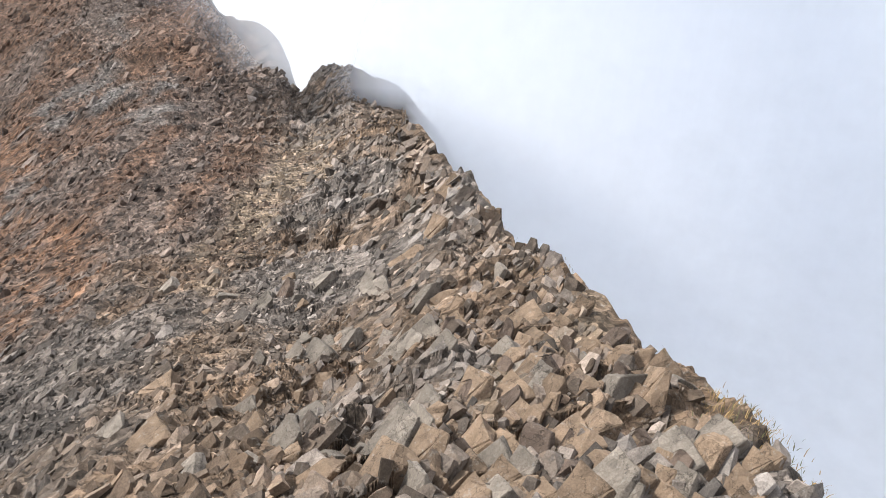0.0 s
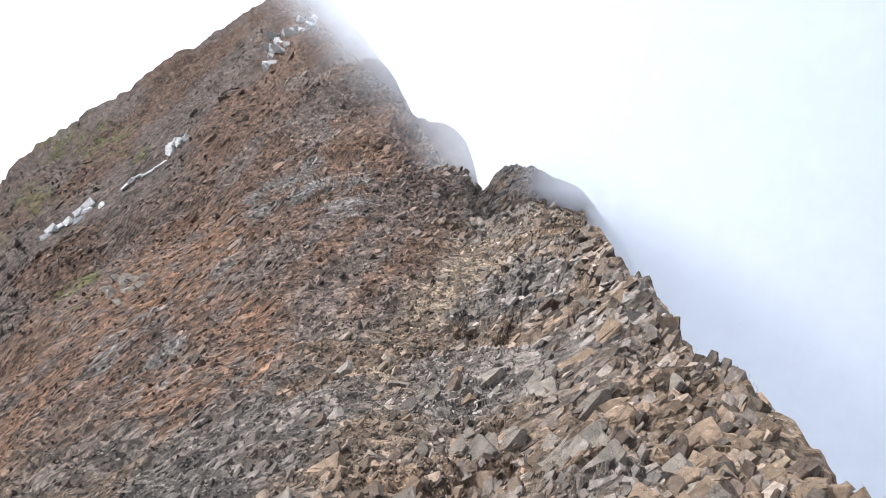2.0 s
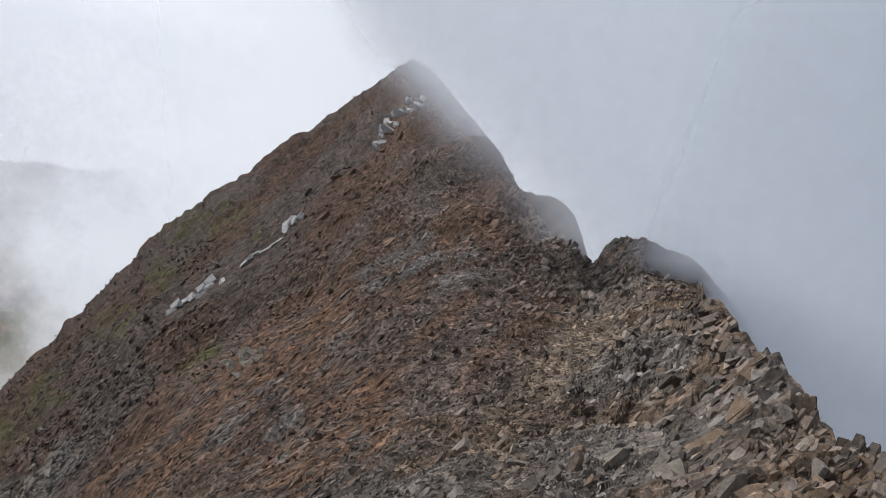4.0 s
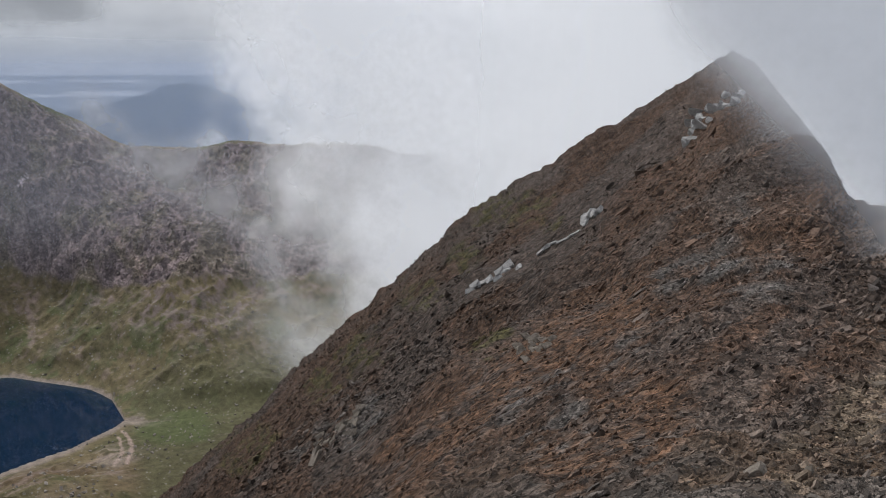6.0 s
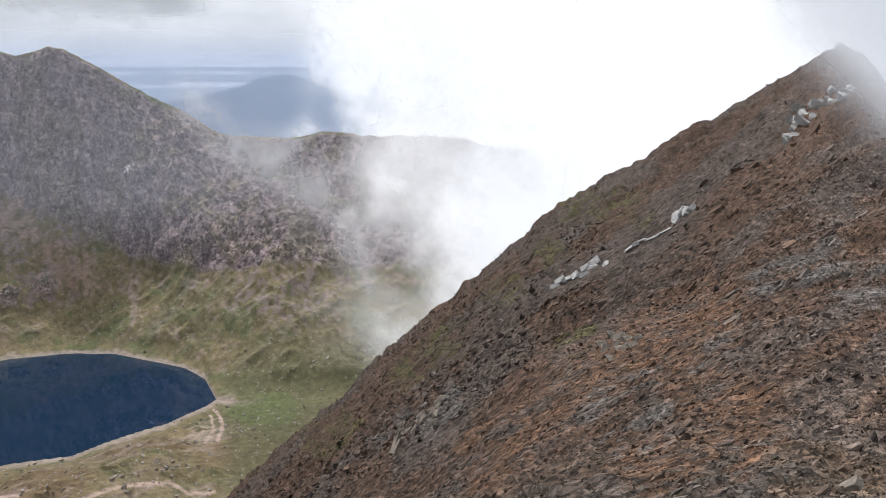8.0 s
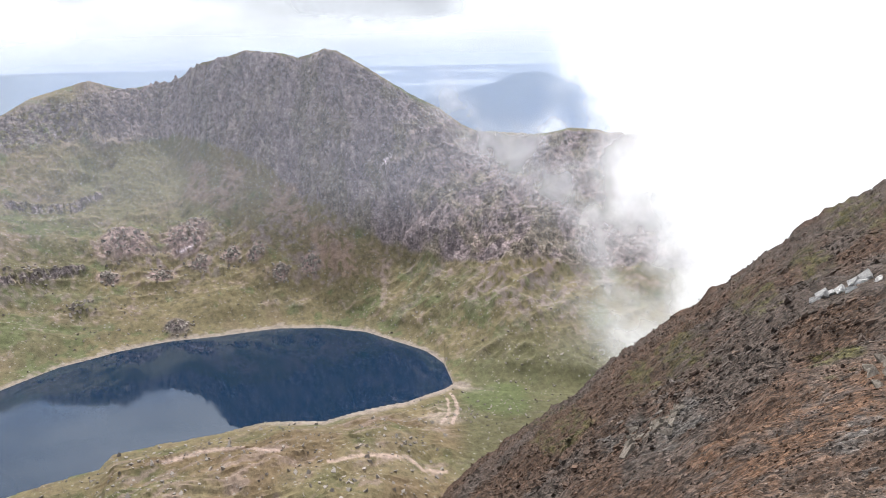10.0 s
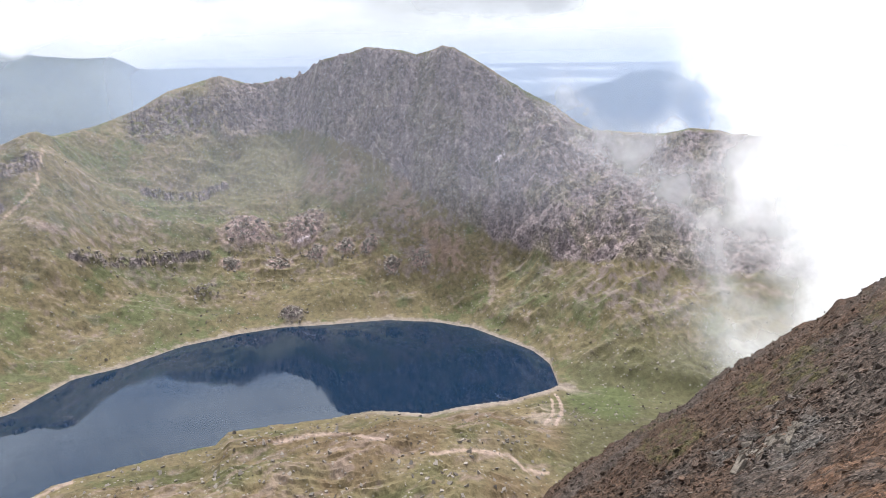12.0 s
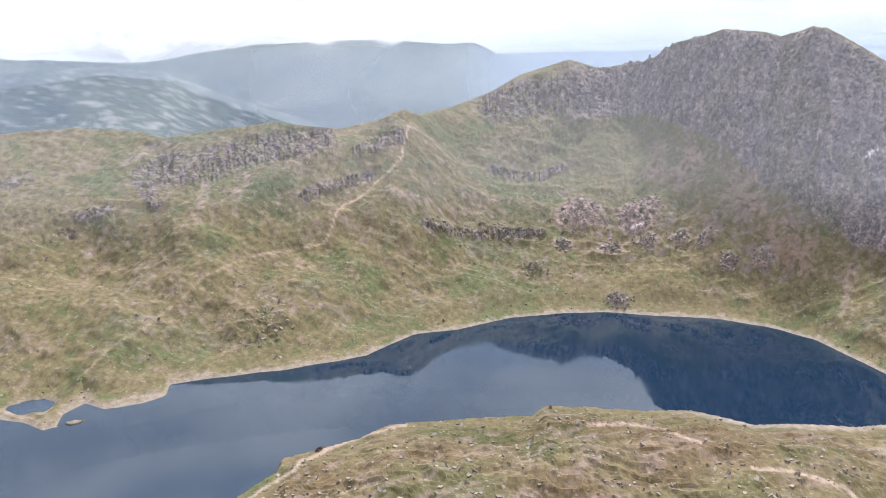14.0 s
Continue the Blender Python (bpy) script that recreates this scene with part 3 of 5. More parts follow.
def build_ridge():
    az = np.concatenate([np.arange(-60, -36, 1.0), np.arange(-36, 30, 0.1), np.arange(30, 72, 0.14), np.arange(72, 300, 2.0)])
    u = np.concatenate([np.linspace(0, 1.06, 350), 1.06 + 3.2 * np.linspace(0.02, 1, 40) ** 1.8])
    a, uu = np.meshgrid(az, u)
    x, y, z, el, tone, d = ridge_surface(a, uu)
    z = np.maximum(z, -30.0)
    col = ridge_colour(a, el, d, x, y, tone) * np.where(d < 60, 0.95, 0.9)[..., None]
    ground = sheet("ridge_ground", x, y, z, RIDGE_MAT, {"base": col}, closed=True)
    # ground under the camera
    ring_x, ring_y, ring_z = x[0], y[0], z[0]
    k = np.linspace(0.0, 1, 6)[:, None]
    sheet("summit_ground", ring_x[None] * k, ring_y[None] * k, (EYE - 1.7) * (1 - k ** 2) + ring_z[None] * k ** 2, RIDGE_MAT,
          {"base": np.repeat(col[:1], 6, 0)}, closed=True)
    tagged(bpy.data.objects["summit_ground"], "bare broken rock under the viewpoint on the crest", "ground", kind="structure")
    return tagged(ground, "steep mountain ridge of shattered brown-grey rock and scree", "mountain ridge", kind="structure")


ridge = build_ridge()


def build_crag(name, line, dist, deep, label, seed):
    """A broken crag that stands on the crest: line gives its top as degrees left and degrees up, deep the metres from its top to its foot."""
    az, k = np.meshgrid(np.arange(line[0][0], line[-1][0] + 0.05, 0.09), np.concatenate([np.linspace(-1, 0.1, 80), np.linspace(0.14, 1, 14)]))
    top = np.interp(az, [p[0] for p in line], [p[1] for p in line])
    d = dist + k * deep
    x, y = polar(az, d)
    z = dist * np.tan(np.radians(top)) - deep * 1.45 * np.abs(k) ** 1.15
    lean = 0.5 * z
    f, tone = slabs((x + lean) / 1.0, (y - lean) / 1.3, seed)
    f2, tone2 = facets((x + lean) / 2.6, (y - lean) / 3.0, seed + 2)
    z = EYE + z + (0.34 * f + 0.55 * f2) * smooth(0.02, 0.25, np.abs(k)) + 0.16 * f
    ob = sheet(name, x, y, z, RIDGE_MAT, {"base": ridge_colour(az, top - 3, d, x, y, 0.5 * tone + 0.5 * tone2)})
    return tagged(ob, label, "rock pinnacle", kind="structure")


build_crag("crest_pinnacle", [(-9, -40), (-6, -29), (-3.4, -20.2), (-2.4, -18.5), (-0.8, -16.0), (0.8, -14.4), (1.6, -13.4), (2.2, -13.0), (3.9, -12.2), (4.6, -12.1), (5.3, -11.9), (5.9, -11.5),
                              (6.2, -11.45), (6.5, -11.9), (7.1, -12.1), (7.4, -11.9), (7.8, -12.5), (8.6, -13.0), (9.3, -13.9), (9.9, -15.2), (10.6, -17.5)], 42.0, 8.5,
           "jagged grey rock pinnacle fading into mist", 71)
build_crag("crest_buttress", [(9.2, -14.5), (9.9, -13.2), (10.3, -11.7), (11.0, -10.0), (11.7, -9.3), (12.5, -8.8), (13.4, -8.6), (14.6, -8.5), (15.6, -7.7), (16.6, -7.4), (17.6, -8.5)], 60.0, 9.0,
           "steep buttress of shattered grey rock beside a notch", 77)


# ---------------------------------------------------------------- the valley and the far mountains
FAR_SHORE = np.array([(36, 1000), (60, 1010), (64, 1030), (66.2, 1055), (66.9, 1136), (68.2, 1190), (70.8, 1247), (73, 1298), (76, 1332), (79.5, 1348), (84, 1338), (87, 1343), (91.2, 1325),
                      (94.5, 1300), (98.7, 1244), (102.2, 1222), (105.9, 1141), (108.4, 1128), (112.4, 1114), (120.6, 1115), (121.0, 1078), (122.7, 1068), (124.4, 1068), (125.3, 1073), (126.4, 1104), (127.9, 1082), (128.4, 1050), (129.3, 1045), (130.3, 1082), (131.7, 1112), (133, 1120), (150, 1150)])
NEAR_SHORE = np.array([(36, 1000), (64, 1030), (66.2, 1053), (67.2, 1032), (69.8, 996), (74.2, 971), (76.4, 953), (81, 969), (84, 956), (92, 949), (93, 920), (99.4, 906), (104.4, 900),
                       (107, 868), (110.3, 853), (113, 843), (113.5, 815), (116.2, 780), (122, 700), (150, 600)])
FAR_SKY = np.array([(36, 1800, -6.5), (56, 1850, -5.5), (61.5, 1900, -5.4), (64.1, 1930, -5.4), (65.3, 1940, -4.9), (66.9, 1950, -3.7), (68.9, 1960, -2.7), (71.3, 1970, -1.2), (72.9, 1980, -0.2),
                    (74.1, 1980, 0.45), (74.9, 1980, 0.62), (75.7, 1985, 0.3), (76.8, 1995, 0.0), (77.7, 1995, 0.3), (79, 1990, 0.45), (80.3, 1990, 0.6), (81.5, 1990, 0.2),
                    (83.3, 1985, -0.2), (85.3, 1985, -1.5), (86.5, 1980, -1.55), (88.4, 1970, -1.85), (90.5, 1960, -1.2), (92, 1945, -1.6),
                    (94, 1930, -2.2), (96, 1910, -3.3)])
FAR_SKY2 = np.array([(98.7, 1880, -4.3), (101.3, 1850, -4.8), (103, 1830, -4.9), (107.1, 1800, -5.7), (109.5, 1800, -5.4), (111.8, 1800, -5.0), (113.8, 1800, -5.3), (117.3, 1800, -5.5), (119.2, 1810, -5.8),
                     (120.5, 1850, -5.2), (124.3, 1900, -4.6), (127, 1900, -4.4), (135, 1900, -4.8), (150, 1900, -5)])
FAR_SKY = np.concatenate([FAR_SKY, FAR_SKY2])
FAR_SKY[:, 1] += 170 * smooth(83, 87, FAR_SKY[:, 0]) * smooth(103, 97, FAR_SKY[:, 0]) - 230 * smooth(87, 73, FAR_SKY[:, 0])      # the cliffs stand nearer than the hills beside them
# foot of the cliffs: degrees left, share of the way from shore to skyline, angle up
CLIFF = np.array([(36, 0.45, -16), (63, 0.40, -15.5), (67.6, 0.40, -15.3), (70.9, 0.45, -14.5), (73.5, 0.5, -12.8), (75.2, 0.55, -11.4), (77.3, 0.60, -10.2), (79.4, 0.66, -8.6),
                  (82.3, 0.72, -7.6), (85.1, 0.78, -5.9), (88, 0.7, -6.6), (95, 0.6, -9.0), (102, 0.55, -11.0), (110, 0.55, -12.0), (120, 0.5, -13.5), (150, 0.5, -13.5)])


EVEN_SHORE_AZ = np.arange(20, 161, 0.5)
_k2 = np.exp(-(np.arange(-16, 17) / 7.0) ** 2)
EVEN_SHORE = np.convolve(np.pad(np.interp(EVEN_SHORE_AZ, FAR_SHORE[:, 0], FAR_SHORE[:, 1]), 16, mode="edge"), _k2 / _k2.sum(), "valid")
# bare rock knolls: degrees left, degrees up, metres across, metres high, tone
KNOLLS = ((89.4, -12.1, 46, 22, "r"), (85.4, -12.1, 50, 23, "r"), (87.3, -14.7, 22, 11, "r"), (84.6, -13.9, 20, 9, "r"), (82.4, -13.5, 20, 8, "r"), (80.6, -13.3, 18, 7, "r"), (90.8, -14.3, 20, 9, "r"),
          (86.6, -18.3, 22, 14, "d"), (113.6, -19.8, 48, 13, "g"), (79.0, -14.9, 16, 7, "r"), (95.5, -13.5, 28, 8, "g"), (99.5, -13.1, 28, 8, "g"), (76.8, -14.5, 16, 7, "r"), (93, -16, 20, 7, "g"))
KNOLLS_AT = []
# bands of dark crag and their half width in degrees
BANDS = (([(96.3, -8.6), (94.7, -9.1), (92.6, -9.3), (90.8, -8.7)], 0.4), ([(101.1, -12.5), (99.0, -13.2), (96.9, -13.5), (95.1, -13.3), (92.5, -13.4)], 0.45),
         ([(125.0, -10.4), (123.4, -10.0)], 0.7), ([(129.5, -7.0), (127.8, -6.8)], 0.7), ([(121.0, -8.3), (120.4, -9.9)], 0.8), ([(109.9, -10.1), (107.3, -9.4), (105.1, -8.9)], 0.5),
         ([(119.6, -7.8), (117.0, -7.6), (114.0, -7.0), (111.5, -6.7), (108.5, -6.2)], 1.5), ([(95.6, -4.2), (93.5, -3.8), (90.5, -3.4), (87.0, -3.3)], 1.7), ([(105.5, -7.2), (102.5, -6.2)], 0.7), ([(125.6, -11.6), (126.2, -11.3)], 0.4))


def valley_height(az, d):
    x, y = polar(az, d)
    shore, near = np.interp(az, FAR_SHORE[:, 0], FAR_SHORE[:, 1]), np.interp(az, NEAR_SHORE[:, 0], NEAR_SHORE[:, 1])
    wob = 3.5 * fbm(x / 60, y / 60, 101, 3)
    shore, near = shore + wob, near + 0.8 * wob
    sky_d, sky_e = np.interp(az, FAR_SKY[:, 0], FAR_SKY[:, 1]), np.interp(az, FAR_SKY[:, 0], FAR_SKY[:, 2])
    top = EYE + sky_d * np.tan(np.radians(sky_e))
    share, ce = np.interp(az, CLIFF[:, 0], CLIFF[:, 1]), np.interp(az, CLIFF[:, 0], CLIFF[:, 2])
    even = np.interp(az, EVEN_SHORE_AZ, EVEN_SHORE)
    cd = even + share * (sky_d - even)
    cz = EYE + cd * np.tan(np.radians(ce))
    v = np.clip((d - even) / (cd - even), 0, None) * smooth(0, 70, d - shore)
    w = np.clip((d - cd) / (sky_d - cd), 0, 1)
    lower = cz * (0.35 * np.clip(v, 0, 1) + 0.65 * np.clip(v, 0, 1) ** 1.7) + 2.2 * smooth(0, 16, d - shore) + 0.05 * np.clip(d - shore, 0, 60)
    upper = (top - cz) * (1 - (1 - w) ** 1.15)
    z = lower + upper
    # crags and gullies
    cliffy = smooth(-0.01, 0.25 - 0.15 * smooth(82, 76, az), w) * smooth(1.0, 0.93, w) * smooth(97, 84, az)
    close = 1 - 0.4 * smooth(84, 77, az)
    warp = 0.25 * fbm(x / 90, y / 90, 109, 3)
    gul = ridged(az * 1.1 + 2 * warp, d / 260, 111, 4)
    rib = ridged(az * 1.9 + 2 * warp, d / 55, 113, 5)
    f3, t3 = facets(az * 1.7 + 3 * warp, d / 22, 119)
    z = z + close * cliffy * ((7 + 7 * smooth(68, 76, az)) * gul + 6 * rib + 7 * f3 + 1.8 * vnoise(az * 5 + warp, d / 6, 118) + 1.4 * vnoise(az * 9, d / 7, 116))
    mid = smooth(0.05, 0.3, v) * smooth(1.0, 0.85, w)
    f, tone = facets(x / 26, y / 26, 121)
    crag = smooth(0.05, 0.4, fbm(x / 120, y / 120, 131, 4) + 0.05 * smooth(80, 66, az))
    east = smooth(90, 104, az)
    z = z + mid * ((18 + 10 * east) * fbm(x / 150, y / 150, 141, 5) + (9 - 5 * east) * ridged(x / 70, y / 70, 143, 4, 0.45) + crag * (4 - 2 * east) * f)
    # left spur that carries the track
    spur = np.exp(-((az - np.interp(d, (1150, 1500, 1750), (127, 116, 103))) / 5.0) ** 2) * smooth(0.05, 0.3, v) * smooth(1, 0.8, w)
    z = z + 26 * spur
    # skyline then falls away behind
    back = np.maximum(d - sky_d, 0)
    jag = np.exp(-((d - sky_d) / 40) ** 2) * ridged(az * 1.1, az * 0, 151, 5)
    z = z + 1.2 * jag + 16 * np.exp(-((d - sky_d) / 120) ** 2) * fbm(az / 3, d / 200, 153, 4) * smooth(67, 62, az) - 0.55 * back
    # bare rock knolls above the shore
    f9, _ = facets(x / 9, y / 9, 123)
    for ka, kd, kr, kh, kind in KNOLLS_AT:
        kx, ky = polar(ka, kd)
        r = np.hypot(x - kx, y - ky) / kr
        z = z + kh * np.exp(-r ** 2.6) * (0.85 + 0.3 * f9)
    # broken bands of crag
    up = np.degrees(np.arctan2(z - EYE, d))
    band = np.zeros_like(z)
    for line, wide in BANDS:
        band = np.maximum(band, streak(az + 1.2 * warp, up + 0.8 * warp, line, wide))
    z = z + band * smooth(1.0, 0.93, w) * (9 * ridged(az * 2.6 + 2 * warp, d / 70, 147, 4) + 4 * f)
    # lake bed, shingle and the hummocks this side
    bed = np.minimum(d - near, shore - d)
    # an islet off the end of the spit
    qx, qy = polar(127.4, 1046)
    turn = radians(127.4)
    islet = smooth(1.0, 0.6, np.hypot((-(x - qx) * math.sin(turn) + (y - qy) * math.cos(turn)) / 8, ((x - qx) * math.cos(turn) + (y - qy) * math.sin(turn)) / 17) + 0.5 * vnoise(x / 7, y / 7, 169))
    z = np.where(bed > 0, -np.minimum(bed * 0.25, 6) * (1 - islet) + 1.3 * islet, z)
    # a pool behind the spit
    qx, qy = polar(129.75, 1131)
    pool = np.hypot(x - qx, (y - qy) * 0.9) / 27 + 0.25 * vnoise(x / 16, y / 16, 167)
    z = np.where(bed <= 0, np.minimum(z, 11 * np.maximum(pool - 0.95, 0) - 1.2 * smooth(1.0, 0.8, pool)), z)
    inland = near - d
    hum = 44 * smooth(0, 230, inland) + smooth(5, 90, inland) * (13 * fbm(x / 90, y / 90, 161, 5) + 9 * ridged(x / 45 + 0.4 * vnoise(x / 40, y / 40, 3), y / 80, 163, 5)) + 1.8 * smooth(0, 12, inland)
    hum = hum * (0.35 + 0.65 * smooth(64, 74, az)) + 4
    z = np.where(inland > 0, hum, z)
    return x, y, z, dict(v=v, w=w, cliffy=cliffy, crag=crag, tone=tone, inland=inland, bed=bed, gul=gul, rib=rib, band=band)


def knoll_places():
    found = []
    for ka, ke, kr, kh, kind in KNOLLS:
        dd = np.linspace(1120, 1900, 700)
        x, y, z, k = valley_height(np.full(700, ka), dd)
        hit = np.degrees(np.arctan2(z - EYE, dd)) >= ke
        found.append((ka, float(dd[int(np.argmax(hit))]), kr, kh, kind))
    return found


KNOLLS_AT = knoll_places()


TRACK = [(102.0, -5.3), (102.7, -7.8), (105.3, -10.2), (107.4, -11.3), (108.1, -12.9), (108.8, -13.8), (111.7, -14.1), (114.2, -14.3), (117.5, -15.4), (119.2, -16.8), (121.3, -18.1), (124.1, -19.2), (126.1, -20.7)]
NEAR_TRACKS = [[(103.0, -27.1), (106.6, -27.6), (108.5, -28.2), (111.2, -28.9), (113.5, -29.9), (115.8, -30.8), (118, -31.5)], [(66.8, -24.6), (66.6, -25.6), (67.3, -26.2)], [(88.7, -26.9), (85.7, -26.7), (83.1, -26.8), (80.0, -27.4)], [(76.3, -28.5), (73.3, -28.3), (70.0, -28.6), (68.8, -29.5), (66.8, -29.7)]]


FANS = ([(81.9, -7.9), (82.5, -8.6)], [(82.2, -8.6), (83.0, -9.5)], [(78.3, -9.0), (79.2, -10.3)], [(78.0, -9.3), (77.5, -11)], [(75.8, -12.4), (75.3, -14.6)], [(84.2, -7.4), (84.3, -8.9)], [(74.3, -13.4), (74.0, -15)])
SCREES = ([(121.8, -7.0), (119.0, -6.0)], [(114.7, -10.0), (113.8, -8.5)], [(117.5, -11.4), (116.7, -8.8)], [(124.9, -13.0), (123.5, -11.6)], [(65.5, -11.5), (64, -14)], [(103.5, -10), (101, -11)], [(98, -10.5), (95, -11)], [(70.9, -14.5), (71.6, -17.5)])


def valley_colour(az, d, x, y, z, k):
    el = np.degrees(np.arctan2(z - EYE, d))
    n1, n2, n3 = fbm(x / 35, y / 35, 201, 5), fbm(x / 130, y / 130, 203, 4), fbm(x / 9, y / 9, 205, 3)
    base = np.stack([0.140 + 0 * az, 0.134 + 0 * az, 0.066 + 0 * az], -1)

    def lay(mask, colour):
        nonlocal base
        mask = np.clip(mask, 0, 1)
        base = base * (1 - mask[..., None]) + np.array(colour) * mask[..., None]
    lay(smooth(-0.15, 0.40, n2), (0.112, 0.118, 0.058))
    lay(smooth(0.1, 0.5, -n1) * 0.4, (0.165, 0.140, 0.088))
    lay(smooth(0.18, 0.4, n1 + 0.4 * n2 + 0.3 * n3) * 0.8, (0.088, 0.116, 0.048))
    lay(smooth(0.28, 0.5, n3 - 0.3 * n1) * 0.4 * smooth(0.05, 0.2, k["v"]), (0.27, 0.235, 0.195))
    lay(smooth(0.3, 0.55, -n3 - 0.2 * n2) * 0.6, (0.085, 0.085, 0.050))
    # bare rock
    lay(k["crag"] * smooth(-0.1, 0.25, n3 + 0.5 * n1) * smooth(0.1, 0.35, k["v"]) * (0.75 - 0.4 * smooth(92, 100, az)), (0.190, 0.172, 0.148))
    rock = np.clip(smooth(0.3, 0.75, k["cliffy"]) + k["band"], 0, 1)
    nv = fbm(az * 3.2 + 0.8 * n1, d / 20, 207, 6, 0.64)
    lay(smooth(0.3, 0.75, k["cliffy"]) * (0.75 + 0.25 * smooth(0.1, -0.2, n1)), (0.178, 0.164, 0.150))
    lay(smooth(0.3, 0.75, k["cliffy"]) * smooth(0.02, 0.16, nv + 0.12 * smooth(76, 68, az)) * 0.5, (0.105, 0.100, 0.096))
    lay(smooth(0.3, 0.7, k["cliffy"]) * smooth(0.22, 0.40, -nv + 0.2 * k["rib"]) * 0.4, (0.24, 0.22, 0.20))
    lay(smooth(0.2, 0.6, k["cliffy"]) * smooth(0.02, 0.20, n1 + 0.3 * nv - 0.25 * k["w"] + 0.05 * smooth(72, 66, az)) * smooth(82, 72, az) * 0.45, (0.125, 0.124, 0.070))
    for ka, kd, kr, kh, kind in KNOLLS_AT:
        if kind != "g":
            kx, ky = polar(ka, kd)
            r = np.hypot(x - kx, y - ky) / kr
            rock = np.maximum(rock, smooth(1.2, 0.6, r + 0.4 * n1) * 0.8)
            lay(smooth(1.3, 0.7, r + 0.4 * n1) * smooth(-0.9, -0.1, n3 + 0.5 * n1) * 0.85, (0.29, 0.245, 0.21) if kind == "r" else (0.11, 0.105, 0.10))
    lay(k["band"] * smooth(-0.45, 0.1, n3 + 0.6 * nv) * 0.85, (0.135, 0.126, 0.120))
    for line in SCREES:
        lay(streak(az + 0.4 * n1, el + 0.25 * n1, line, 0.42) * smooth(-0.5, 0.2, n3) * 0.6, (0.27, 0.235, 0.20))
    lay(smooth(81, 85, az) * smooth(95, 90, az) * smooth(-11.5, -9.5, el) * smooth(-4.5, -5.5, el) * smooth(0.5, 0.3, k["cliffy"]) * (1 - k["band"]) * smooth(-0.3, 0.1, n1 + 0.5 * n3 + 0.2) * 0.8, (0.128, 0.128, 0.062))
    for line in FANS:
        lay(streak(az + 0.5 * n1 + 0.25 * n3, el + 0.2 * n1, line, 0.95) * smooth(-0.4, -0.1, n3 + 0.5 * nv) * 0.85, (0.215, 0.178, 0.126))
    # hummocks of dry grass and rock
    dry = smooth(10, 60, k["inland"])
    nh = fbm(az / 2.6 + 0.3 * n1, (d + 7 * az) / 11, 209, 4)
    lay(dry * smooth(-0.3, 0.3, n2 + 0.5 * n1) * 0.85, (0.128, 0.102, 0.054))
    lay(dry * smooth(0.15, 0.5, -n2 + 0.4 * n1) * 0.8, (0.075, 0.088, 0.036))
    lay(dry * smooth(0.16, 0.46, nh + 0.3 * n3) * 0.55, (0.225, 0.195, 0.155))
    lay(smooth(67, 64.5, az) * smooth(46, 50, az) * smooth(1200, 1080, d) * 0.8, (0.085, 0.098, 0.045))
    # shingle
    back = -k["bed"] + 5 * n3 + 4 * n1
    lay(np.where(k["inland"] > 0, smooth(26, 13, back) * smooth(84, 78, az), smooth(15, 7, back)) * smooth(-1, 1, -k["bed"]) * smooth(62, 66, az) * smooth(96, 84, az) * 0.9, (0.240, 0.230, 0.178))
    lay(smooth(34, 16, back + 6 * n1) * smooth(-1, 1, -k["bed"]) * smooth(116, 121, az) * smooth(0, 1, -k["inland"]) * 0.85, (0.205, 0.188, 0.130))
    lay(smooth(1.0, 0.4, np.hypot((az - 67.3) / 2.0, (el + 25.9) / 1.3) + 0.5 * n1) * smooth(-0.3, 0.1, n3 + 0.3 * n1 + 0.15) * 0.8, (0.280, 0.262, 0.195))
    lay(smooth(1.0, 0.5, np.hypot((az - 69.0) / 1.0, (el + 25.5) / 0.4) + 0.3 * n1) * 0.8, (0.17, 0.155, 0.075))
    lay(smooth(1.0, 0.6, np.hypot((az - 62.6) / 3.2, (el + 24.6) / 1.5) + 0.35 * n1) * 0.75, (0.078, 0.112, 0.040))
    lay(smooth(3.4, 1.2, z + 2.6 * n3 + 1.5 * n1) * smooth(-2, 0.0, z) * smooth(62, 66, az) * 0.9, (0.232, 0.224, 0.170))
    lay(smooth(-0.5, -3, z), (0.05, 0.06, 0.05))
    lay(streak(az + 0.15 * n1, el + 0.12 * n3, TRACK, 0.11) * np.where(az < 109, 0.65, 0.40) * smooth(-0.7, -0.2, n3), (0.40, 0.34, 0.25))
    for line in NEAR_TRACKS:
        lay(streak(az + 0.25 * n1, el + 0.12 * n1 + 0.08 * n3, line, 0.15) * 0.6, (0.40, 0.35, 0.28))
    lay(streak(az + 0.3 * n3, el, [(86.0, -12.9), (84.8, -12.4)], 0.13) * 0.8, (0.6, 0.59, 0.56))
    lay(streak(az + 0.4 * n3, el, [(70.9, -7.5), (70.6, -6.9)], 0.11), (0.6, 0.58, 0.55))
    lay(streak(az + 0.3 * n1, el + 0.1 * n3, [(66.3, -24.3), (65.9, -25.3), (66.4, -26.3)], 0.2) * 0.7, (0.40, 0.35, 0.28))
    return base * np.array((1.20, 1.03, 1.13)), rock


